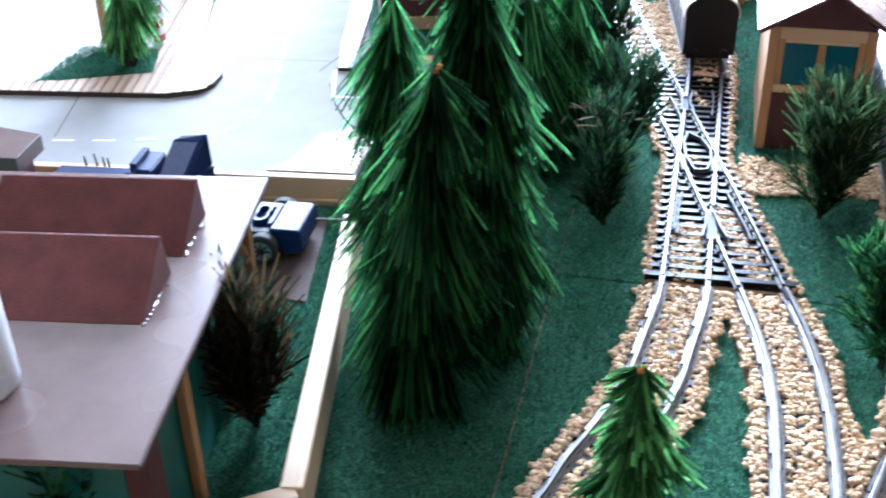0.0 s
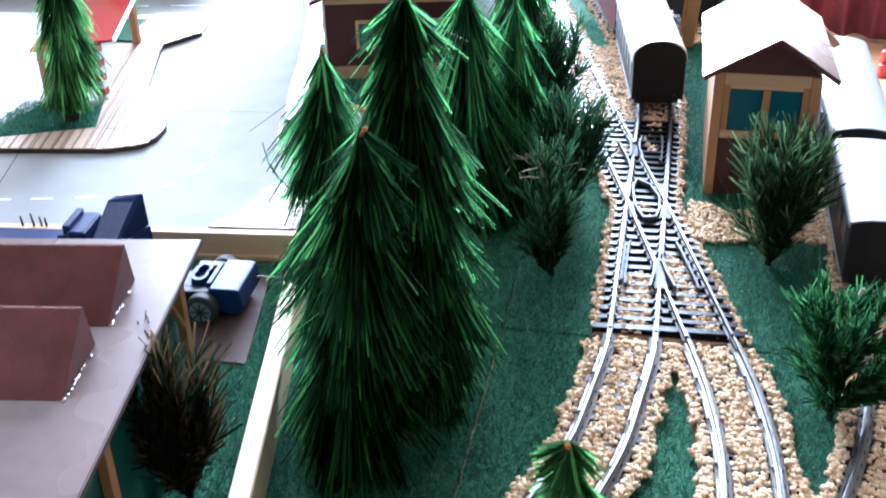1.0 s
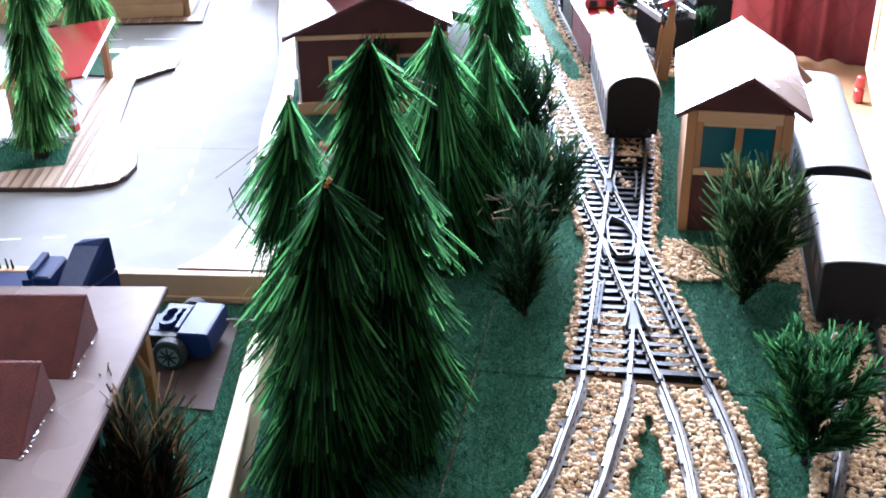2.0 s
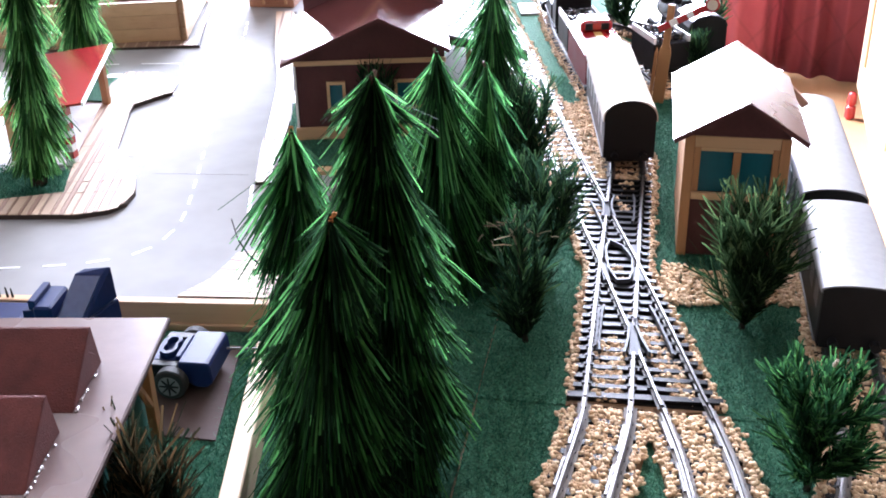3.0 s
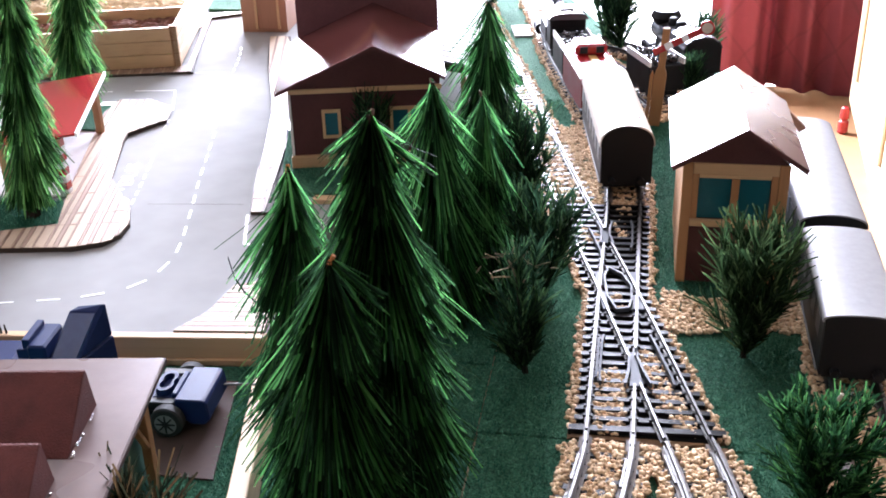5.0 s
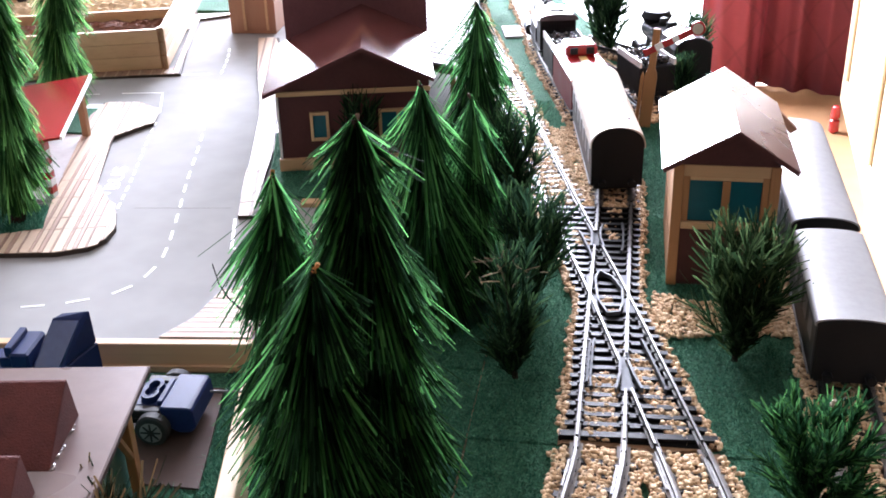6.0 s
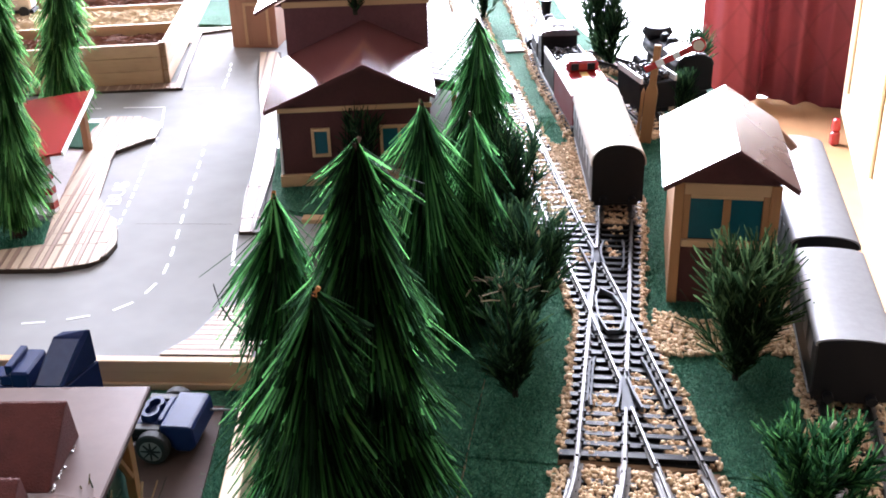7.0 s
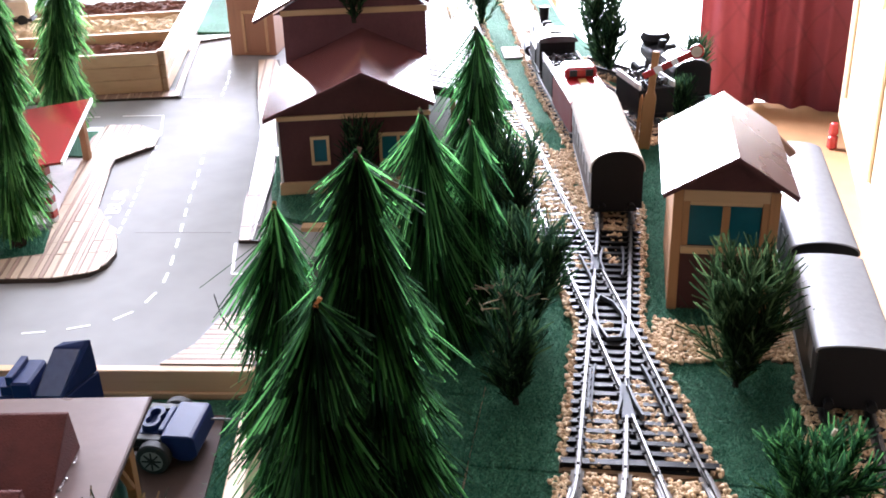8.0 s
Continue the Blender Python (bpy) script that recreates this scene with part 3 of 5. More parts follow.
RAIL_PROFILE = [(-1.2, -2.5), (1.2, -2.5), (1.2, -2.15), (0.32, -1.9), (0.32, -0.8), (0.52, -0.6), (0.56, -0.08), (0.48, 0), (-0.48, 0), (-0.56, -0.08), (-0.52, -0.6), (-0.32, -0.8), (-0.32, -1.9), (-1.2, -2.15)]


def rail(points, root, foot=False, drop=0.0):
    """A rail whose running face is bright and whose sides are tarnished."""
    ob = part("rail", sweep([(x, y, RAIL_TOP - drop) for x, y in points], RAIL_PROFILE), M_RAIL, root, "bright nickel rail with tarnished sides")
    me = ob.data
    me.materials.append(M_RAILSIDE)
    for f in me.polygons:
        low = (RAIL_TOP - 2.2) * MM < f.center.z < (RAIL_TOP - 1.85) * MM and foot
        if f.center.z < (RAIL_TOP - 0.05) * MM and not low:
            f.material_index = 1
    return ob


def sleeper_mesh(length):
    bm = box(-length / 2, length / 2, -1.55, 1.55, 3.0, 5.2)
    for s in (-8.75, 8.75):
        box(s - 1.5, s + 1.5, -0.7, 0.7, 5.2, 5.8, bm)
    bmesh.ops.scale(bm, vec=(MM, MM, MM), verts=bm.verts)
    me = bpy.data.meshes.new("sleeper")
    bm.to_mesh(me)
    bm.free()
    me.materials.append(M_SLEEPER)
    return me


SLEEPER = sleeper_mesh(28.5)


def track(pts, label, pitch=7.1, sleepers=True, rails=(-8.75, 8.75), strips=False):
    line = smooth_line(pts, 2.0)
    root = tagged(new("railway_track"), label, "railway track", "model railway tracks")
    for d in rails:
        o = offset(line, d)
        rail(o, root, True)
        part("base_strip", sweep([(x, y, 0) for x, y in o], [(-2.5, 3.2), (2.5, 3.2), (2.5, 5.25), (-2.5, 5.25)]), M_ROADBED, root, "dull grey track base")
        if strips:
            side = offset(line, d - 1.9)
            for i in range(3, len(side) - 9, 12):
                part("foot_strip", sweep([(x, y, 0) for x, y in side[i:i + 9]], [(-0.45, 5.26), (0.45, 5.26), (0.45, 6.1), (-0.45, 6.1)]), M_RAIL, root, "short bright strip beside the rail")
    if sleepers:
        sl = smooth_line(pts, pitch)
        tg = np.gradient(sl, axis=0)
        for (x, y), (tx, ty) in zip(sl[1:], tg[1:]):
            if 289 < y < 303:
                continue
            ob = new("sleeper", SLEEPER)
            ob.parent = root
            ob.matrix_local = pose(x * MM, y * MM, 0, 0, 0, math.degrees(math.atan2(-tx, ty)))
    return root


def diamond():
    root = tagged(new("diamond_crossing"), "two model tracks crossing in a flat diamond", "railway track", "model railway tracks")
    a, b = smooth_line(MAIN2, 1.0), smooth_line(DIAG, 1.0)

    for line, drop in ((a, 0.0), (b, 0.03)):
        for d in (-8.75, 8.75):
            o = offset(line, d)
            run = []
            for p in o:
                gap = (334.5 < p[1] < 354 and abs(p[0] - 81) < 6) or (462 < p[1] < 478 and abs(p[0] - 63) < 5)
                if gap:
                    if len(run) > 3:
                        rail(run, root, False, drop)
                    run = []
                else:
                    run.append(p)
            if len(run) > 3:
                rail(run, root, False, drop)
    # check rails, each in plastic with a bright top
    small = [(-0.5, -2.4), (0.5, -2.4), (0.5, -0.15), (-0.5, -0.15)]
    for pts, label in (([(66.9, 371), (66.3, 366), (66.2, 340), (66.8, 334)], "grey plastic check rail"), ([(64.9, 368), (64.9, 337)], "grey plastic check rail"),
                       ([(86.6, 373), (89.0, 365), (95.4, 340), (96.2, 335)], "dark plastic check rail"),
                       ([(54.9, 478), (56.4, 474), (62.2, 452), (63.0, 446)], "dark plastic check rail"),
                       ([(76.6, 490), (77.4, 485), (77.6, 462), (76.8, 457)], "grey plastic check rail")):
        part("check_rail", sweep([(x, y, RAIL_TOP) for x, y in pts], small), M_FROG, root, label)
    # noses: a grey vee floor, two wing rails and chair blocks
    wing = [(-0.55, -2.5), (0.55, -2.5), (0.55, 0), (-0.55, 0)]
    for plate, wings in (([(78.4, 333), (84.4, 333.4), (82.6, 344), (80.6, 358), (77.8, 358), (78.6, 344)],
                          ([(76.6, 361), (78.0, 355.5), (78.0, 345), (76.7, 333.6)], [(80.4, 361), (80.9, 355.5), (83.9, 344), (87.0, 334.6)])),
                         ([(60.4, 482), (64.2, 482), (65.6, 470), (65.4, 463), (61.8, 463), (61.4, 470)],
                          ([(66.6, 487), (65.6, 478), (66.2, 470), (68.2, 461)], [(58.6, 487), (61.2, 478), (61.8, 470), (61.6, 461)]))):
        part("crossing_nose", prism(plate, 5.5, 6.9), M_FROG, root, "grey plastic crossing nose", 0.3)
        for w in wings:
            part("wing_rail", sweep([(x, y, RAIL_TOP) for x, y in w], wing), M_FROGTOP, root, "bright-topped wing rail")
    # six-sided guard rail in the middle, grey blocks under the crossing rails
    ring = [(65.0, 426), (66.6, 435), (73.2, 429), (77.9, 417), (78.3, 404), (76.9, 396), (71.6, 394.6), (67.0, 407)]
    for q0, q1 in zip(ring, ring[1:] + ring[:1]):
        part("guard_rail", sweep([(*q0, RAIL_TOP), (*q1, RAIL_TOP)], [(-0.5, -2.4), (0.5, -2.4), (0.5, -0.3), (-0.5, -0.3)]), M_FROGTOP, root, "grey plastic guard rail")
    for pts in ([(62.0, 410), (66.4, 410), (68.4, 394.6), (65.6, 393.8)], [(78.4, 409), (82.0, 409), (84.4, 395.8), (78.6, 395.3)], [(60.2, 430), (64.6, 430), (64.4, 416), (61.4, 416)], [(76.6, 432), (80.4, 432), (80.6, 418), (78.2, 418)]):
        part("crossing_block", prism(pts, 5.5, 7.2), M_FROG, root, "grey plastic crossing block", 0.3)
    # sleepers under both tracks, on one black plastic base
    half = [(float(np.interp(y, a[:, 1], a[:, 0])), float(np.interp(y, b[:, 1], b[:, 0])), y) for y in np.arange(303, 518, 10.0)]
    web = [(min(xa, xb) - 12.2, y) for xa, xb, y in half] + [(max(xa, xb) + 12.2, y) for xa, xb, y in half[::-1]]
    part("crossing_base", prism(web, 3.0, 3.75), M_CROSSBASE, root, "black plastic base of the crossing")
    for i, y in enumerate(np.arange(312.2, 516, 6.67)):
        xa = np.interp(y, a[:, 1], a[:, 0])
        xb = np.interp(y, b[:, 1], b[:, 0])
        lo, hi = min(xa, xb) - 14, max(xa, xb) + 14
        skew = 0.13 * (hi - lo) / 2
        xs = np.linspace(lo, hi, 9)
        near = [(x, y - 1.45 + skew * 0.3 * (2 * (x - lo) / (hi - lo) - 1) + (0.28 if k % 2 else 0)) for k, x in enumerate(xs)]
        off = [(x, yy + 2.9 - (0.5 if k % 2 else 0)) for k, (x, yy) in enumerate(near)]
        sl = part("sleeper", prism(near + off[::-1], 3.0, 5.5), M_SLEEPER, root)
        for d, line in ((-8.75, a), (8.75, a), (-8.75, b), (8.75, b)):
            o = offset(line, d)
            x = float(np.interp(y, o[:, 1], o[:, 0]))
            part("rail_chair", box(x - 1.9, x + 1.9, y - 0.8, y + 0.8, 5.5, 6.3), M_SLEEPER, sl)
    for y in np.arange(520, 612, 7.1):
        xb = np.interp(y, b[:, 1], b[:, 0])
        ob = new("sleeper", SLEEPER)
        ob.parent = root
        ob.matrix_local = pose(xb * MM, y * MM, 0, 0, 0, 14.8)
    return root


diamond()


def joiners():
    for y, xs, yaw in ((298.6, (62.9, 80.4), 0), (298.6, (92.4, 109.8), 14.8), (519.0, (63.6, 81.1), 0)):
        for x in xs:
            bm = box(-0.95, -0.5, -4.5, 4.5, 5.6, 7.2)
            box(0.5, 0.95, -4.5, 4.5, 5.6, 7.2, bm)
            box(-1.1, 1.1, -4.5, 4.5, 5.3, 5.58, bm)
            j = finish(bm, "rail_joiner", M_RAILSIDE)
            j.matrix_world = pose(x * MM, y * MM, 0, 0, 0, yaw)
            tagged(j, "small metal joiner clipped under the rail ends", "rail joiner", "rail joiners")
    gap = prism([(56, 302.6), (115.0, 306.0), (115.0, 309.2), (56, 306)], 3.0, 5.6)
    tagged(finish(gap, "end_sleeper", M_SLEEPER), "long black end sleeper of the crossing", "sleeper")


joiners()
for pts in (MAIN, MAIN3, DIAG0, DIAG2, EAST, SIDING, SIDING_EAST):
    track(pts, "model railway track, nickel rails on black sleepers in tan ballast", strips=pts in (MAIN, DIAG0, EAST))


# ---------------------------------------------------------------- ballast
def ballast():
    rng = np.random.default_rng(3)
    lines = [smooth_line(p, 3.0) for p in (MAIN, MAIN2, MAIN3, DIAG0, DIAG, DIAG2, EAST, SIDING, SIDING_EAST)]
    near = np.concatenate(lines)
    rails = np.concatenate([offset(l, d) for l in lines for d in (-8.75, 8.75)])
    bed = bmesh.new()
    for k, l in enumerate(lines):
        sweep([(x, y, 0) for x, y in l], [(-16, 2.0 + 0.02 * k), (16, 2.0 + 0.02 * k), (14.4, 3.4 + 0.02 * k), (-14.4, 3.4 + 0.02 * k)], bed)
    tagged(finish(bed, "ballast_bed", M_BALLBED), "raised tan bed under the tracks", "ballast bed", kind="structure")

    def clear(p, q, block=400):
        out = np.empty(len(p))
        for i in range(0, len(p), block):
            d = p[i:i + block, None, :] - q[None]
            out[i:i + block] = np.sqrt((d ** 2).sum(-1).min(1))
        return out

    def inside(p, poly):
        r = np.zeros(len(p), bool)
        for (ax, ay), (bx, by) in zip(poly, poly[1:] + poly[:1]):
            c = ((ay > p[:, 1]) != (by > p[:, 1])) & (p[:, 0] < (bx - ax) * (p[:, 1] - ay) / (by - ay + 1e-9) + ax)
            r ^= c
        return r
    p = np.stack([rng.uniform(-120, 190, 250000), 95 + 1005 * rng.random(250000) ** 1.35], 1)
    far = p[:, 1] > 640
    p = p[~far | (rng.random(len(p)) < 0.6)]
    d = clear(p, near)
    path = inside(p, [(92, 388), (100, 383), (121, 387), (152, 390), (152, 418), (114, 416), (92, 424)])
    wedge = inside(p, [(62, 500), (84, 520), (70, 590), (50, 660), (18, 628), (36, 565)])
    ragged = np.array([noise.noise((q[0] / 5.0, q[1] / 5.0, 2.7)) for q in p])
    keep = (d < 16.8 + 3.2 * ragged) | path | wedge
    p, d = p[keep], d[keep]
    dr = clear(p, rails)
    patch = np.array([noise.noise((q[0] / 11.0, q[1] / 16.0, 0.4)) for q in p])
    xa = np.interp(p[:, 1], lines[1][:, 1], lines[1][:, 0])
    xb = np.interp(p[:, 1], lines[4][:, 1], lines[4][:, 0])
    lo_, hi_ = np.minimum(xa, xb) - 13.6, np.maximum(xa, xb) + 13.6
    inner = (p[:, 1] > 302) & (p[:, 1] < 516) & (p[:, 0] > lo_) & (p[:, 0] < hi_)
    heaps = np.zeros(len(p), bool)
    for cx, cy, rx, ry, slant in ((71.4, 325, 6.4, 30, 0), (96, 320, 6.4, 22, -0.26), (88.4, 347, 5.2, 16, -0.26), (72.2, 406, 4.6, 8, 0), (72.5, 494, 5.0, 20, 0), (56.5, 474, 4.5, 9, -0.26), (44, 505, 6, 14, -0.26)):
        u_ = (p[:, 0] - cx - slant * (p[:, 1] - cy)) / rx
        heaps |= u_ ** 2 + ((p[:, 1] - cy) / ry) ** 2 < 1 + 0.9 * patch
    dense = np.where(inner, np.where(heaps & (patch > -0.22), 0.95, 0.01), 1.0)
    joint = (p[:, 1] > 297.5) & (p[:, 1] < 303.5) & (p[:, 0] > 50) & (p[:, 0] < 122)
    keep = (dr > np.where(p[:, 1] < 297, 3.3, 2.3)) & (rng.random(len(p)) < dense) & ~joint
    p, d = p[keep], d[keep]
    n = len(p)
    base = bmesh.new()
    bmesh.ops.create_icosphere(base, subdivisions=1, radius=1)
    bv = np.array([v.co[:] for v in base.verts])
    bf = np.array([[v.index for v in f.verts] for f in base.faces])
    base.free()
    nv = len(bv)
    size = rng.uniform(0.6, 1.3, n)
    z = np.where(p[:, 1] < 299, 0.45, 0.0) + np.where(d < 15.5, 3.5, 3.6 - (d - 15.5) * 0.5).clip(2.2, 9) + size * 0.25 + rng.uniform(0, 1.4, n)
    jig = rng.uniform(0.6, 1.35, (n, nv, 3))
    squash = np.stack([rng.uniform(0.8, 1.3, n), rng.uniform(0.8, 1.3, n), rng.uniform(0.6, 0.95, n)], 1)
    verts = bv[None] * jig * squash[:, None, :] * size[:, None, None]
    verts[..., 0] += p[:, 0, None]
    verts[..., 1] += p[:, 1, None]
    verts[..., 2] += z[:, None]
    faces = (bf[None] + (np.arange(n) * nv)[:, None, None]).reshape(-1, 3)
    me = bpy.data.meshes.new("ballast")
    verts = verts.reshape(-1, 3) * MM
    me.vertices.add(len(verts))
    me.vertices.foreach_set("co", verts.ravel())
    me.loops.add(faces.size)
    me.loops.foreach_set("vertex_index", faces.ravel())
    me.polygons.add(len(faces))
    me.polygons.foreach_set("loop_start", np.arange(len(faces)) * 3)
    me.update()
    me.validate()
    me.materials.append(M_BALLAST)
    ob = new("ballast", me)
    tagged(ob, "coarse tan granules of ballast along the tracks", "ballast", kind="stuff")


ballast()


# ---------------------------------------------------------------- plants
def raw_mesh(name, verts, faces, material):
    me = bpy.data.meshes.new(name)
    verts = np.asarray(verts, float) * MM
    faces = np.asarray(faces)
    me.vertices.add(len(verts))
    me.vertices.foreach_set("co", verts.ravel())
    me.loops.add(faces.size)
    me.loops.foreach_set("vertex_index", faces.ravel())
    me.polygons.add(len(faces))
    me.polygons.foreach_set("loop_start", np.arange(len(faces)) * faces.shape[1])
    me.update()
    me.materials.append(material)
    return me


def needles(rng, root, out, down, length, width, curl):
    """Flat needles: root (n,3), unit outward (n,3), angle from straight down, length, width, sag."""
    n = len(root)
    steps = 4
    axis = np.array([0, 0, -1.0])
    pts = [root]
    ang = down.copy()
    for k in range(steps - 1):
        d = out * np.sin(ang)[:, None] + axis * np.cos(ang)[:, None]
        pts.append(pts[-1] + d * (length / (steps - 1))[:, None])
        ang = ang - curl
    pts = np.stack(pts, 1)
    side = np.cross(out, axis)
    tw = rng.uniform(-0.9, 0.9, n)
    third = np.cross(pts[:, -1] - pts[:, 0], side)
    third /= np.linalg.norm(third, axis=1)[:, None] + 1e-9
    side = side * np.cos(tw)[:, None] + third * np.sin(tw)[:, None]
    taper = np.array([0.8, 1.0, 1.0, 0.8])
    off = side[:, None, :] * (width[:, None] * taper[None] / 2)[..., None]
    v = np.stack([pts - off, pts + off], 2).reshape(n, steps * 2, 3)
    f = np.array([[2 * k, 2 * k + 1, 2 * k + 3, 2 * k + 2] for k in range(steps - 1)])
    return v.reshape(-1, 3), (f[None] + (np.arange(n) * steps * 2)[:, None, None]).reshape(-1, 4)


def stem(h, r, rng, lean=(0, 0)):
    bm = bmesh.new()
    segs = 9
    prev = None
    for i in range(segs + 1):
        t = i / segs
        c = Vector((lean[0] * t + rng.uniform(-0.3, 0.3), lean[1] * t + rng.uniform(-0.3, 0.3), h * t))
        rr = r * (1 - 0.8 * t)
        ring = [bm.verts.new(c + Vector((rr * math.cos(a + t * 5), rr * math.sin(a + t * 5), 0))) for a in (0, 1.05, 2.09, 3.14, 4.19, 5.24)]
        if prev:
            for k in range(6):
                bm.faces.new((prev[k], prev[(k + 1) % 6], ring[(k + 1) % 6], ring[k]))
        prev = ring
    bm.faces.new(prev)
    return bm


def fir(x, y, z, h, radius, n, material, seed, label, lean=(0, 0), long=24.0, spread=(16, 48), tip=True, bare=0.0):
    """A drooping fir of flat plastic needles on a twisted stem."""
    rng = np.random.default_rng(seed)
    root = thing("fir_tree", x, y, z, 0, label, "tree", "model fir trees")
    part("trunk", stem(h - 1.5, 4.2, rng, lean), M_TRUNK, root, "dark twisted stem")
    n = int(n * 4.2)
    t = np.clip(1 - rng.random(n) ** 0.8 * 0.95, 0.07, 0.99)
    az = rng.uniform(0, 2 * np.pi, n)
    # needles hang in tufts along drooping twigs
    k = 84
    tuft = np.minimum((rng.random(n) ** 0.9 * k).astype(int), k - 1)
    taz, tt = np.arange(k) * 2.4 + rng.normal(0, 0.35, k), np.linspace(1.0, 0.03, k)
    tang, tlen = rng.uniform(0, 1, k), rng.uniform(0.78, 1.22, k)
    held = rng.random(n) < 0.74
    az = np.where(held, taz[tuft] + rng.normal(0, 0.15, n), az)
    t = np.where(held, np.clip(1 - (1 - tt[tuft]) * 0.93 - 0.006 + rng.normal(0, 0.012, n), 0.07, 0.997), t)
    # the crown is widest two thirds of the way down and draws in towards its foot
    waist = np.clip((t + 0.1) / 0.38, 0.3, 1.0)
    R = (radius * 0.4 * (1 - t) ** 0.9 + 1.2 * (1 - t)) * waist
    r = R * np.where(held, rng.uniform(0.2, 1.0, n), rng.random(n) * 0.6)
    out = np.stack([np.cos(az), np.sin(az), np.zeros(n)], 1)
    top = np.clip((1 - t) * 7, 0.45, 1)
    rt = out * r[:, None]
    rt[:, 2] = h * t - r * 0.35
    rt[:, 0] += lean[0] * t
    rt[:, 1] += lean[1] * t
    L = long * rng.uniform(0.5, 1.05, n) * (0.5 + 0.5 * top) * np.where(held, 1.12 * tlen[tuft], 0.8)
    L = np.minimum(L * (0.55 + 0.45 * waist), np.maximum(rt[:, 2] - 1.0 - bare, 4) * 1.15)
    if bare:
        up = rt[:, 2] > bare + 3
        rt, L, az, top, waist, n = rt[up], L[up], az[up], top[up], waist[up], int(up.sum())
        held, tuft = held[up], tuft[up]
    lot = np.where(held, np.clip(tang[tuft] + rng.normal(0, 0.13, n), 0, 1.15), rng.random(n))
    ang = np.radians(spread[0] + (spread[1] - spread[0]) * lot) * (0.8 + 0.2 * (1 - top)) * np.where(held, 1.12, 0.9) * (0.5 + 0.5 * waist)
    stray = rng.random(n) < 0.025
    ang = np.where(stray, ang + np.radians(rng.uniform(6, 18, n)), ang)
    oz = np.where(held, rng.normal(0, 0.09, n), rng.normal(0, 0.2, n))
    out = np.stack([np.cos(az + oz), np.sin(az + oz), np.zeros(n)], 1)
    v, f = needles(rng, rt, out, ang, L, rng.uniform(0.42, 0.85, n), rng.uniform(-0.05, 0.05, n))
    crown = new("crown", raw_mesh("crown", v, f, material))
    crown.parent = root
    if tip:
        part("tip", tube(0.8, 0.6, 2.6, Matrix.Translation((lean[0], lean[1], h - 2.4)) @ pose(0, 0, 0, 28, 15, seed * 40), 8), M_STUB if seed in (11, 13, 17) else M_STUBGREY, root, "cut stem end")
    return root


def straight_needles(rng, root, d, length, width):
    """Flat needles along unit directions d, bowing a little."""
    n = len(root)
    side = np.cross(d, rng.normal(0, 1, (n, 3)))
    side /= np.linalg.norm(side, axis=1)[:, None] + 1e-9
    bow = np.cross(d, side) * (length * rng.uniform(-0.12, 0.12, n))[:, None]
    pts = np.stack([root, root + d * (length * 0.5)[:, None] + bow, root + d * length[:, None]], 1)
    off = side[:, None, :] * (width[:, None] * np.array([0.8, 1.0, 0.75])[None] / 2)[..., None]
    v = np.stack([pts - off, pts + off], 2).reshape(-1, 3)
    f = np.array([[0, 1, 3, 2], [2, 3, 5, 4]])
    return v, (f[None] + (np.arange(n) * 6)[:, None, None]).reshape(-1, 4)


def bush(x, y, z, h, radius, n, material, seed, label, lean=(0, 0), long=13.0, low=0.0, twigs=22, fan=(6, 36), wide=0.75):
    """A shrub whose twigs rise from the stem, each set round with flat needles."""
    rng = np.random.default_rng(seed)
    n = int(n * 2.6)
    root = thing("shrub", x, y, z, 0, label, "shrub", "model shrubs")
    part("stem", stem(h * 0.85, 1.4, rng, lean), M_DARKSTEM, root)
    k = twigs
    taz = np.arange(k) * 2.4 + rng.normal(0, 0.25, k)
    th = np.radians(rng.uniform(*fan, k))
    z0 = (low + (0.5 - low) * rng.random(k) ** 3) * h
    td = np.stack([np.cos(taz) * np.sin(th), np.sin(taz) * np.sin(th), np.cos(th)], 1)
    tl = np.minimum((radius * 0.82) / np.sin(th), (h * 0.93 - z0) / np.cos(th)) * rng.uniform(0.82, 1.0, k)
    td = np.concatenate([td, [[0, 0, 1.0]]])
    tl = np.concatenate([tl, [h * 0.9]])
    z0 = np.concatenate([z0, [0.0]])
    w = tl / tl.sum()
    i = rng.choice(k + 1, n, p=w)
    s = rng.uniform(0.02, 1.0, n)
    rt = td[i] * (tl[i] * s)[:, None]
    rt[:, 2] += z0[i]
    f = np.clip(rt[:, 2] / h, 0, 1)
    rt[:, 0] += lean[0] * f
    rt[:, 1] += lean[1] * f
    r = rng.normal(0, 1, (n, 3))
    r -= td[i] * (r * td[i]).sum(1)[:, None]
    r /= np.linalg.norm(r, axis=1)[:, None]
    a = np.radians(rng.uniform(5, 26, n) + 12 * s)
    d = td[i] * np.cos(a)[:, None] + r * np.sin(a)[:, None]
    L = long * rng.uniform(0.55, 1.1, n) * (0.4 + 0.6 * s)
    L = np.minimum(L, np.maximum(2.5, (h * 1.03 - rt[:, 2]) * 1.6))
    keep = rt[:, 2] + d[:, 2] * L > 1.0
    v, fc = straight_needles(rng, rt[keep], d[keep], L[keep], wide * rng.uniform(0.6, 1.2, keep.sum()))
    crown = new("crown", raw_mesh("crown", v, fc, material))
    crown.parent = root
    return root


FIR = "tall model fir of drooping bright green plastic needles"
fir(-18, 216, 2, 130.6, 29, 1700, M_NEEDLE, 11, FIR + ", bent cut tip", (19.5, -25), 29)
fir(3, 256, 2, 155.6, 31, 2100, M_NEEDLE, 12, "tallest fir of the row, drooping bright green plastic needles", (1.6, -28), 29)
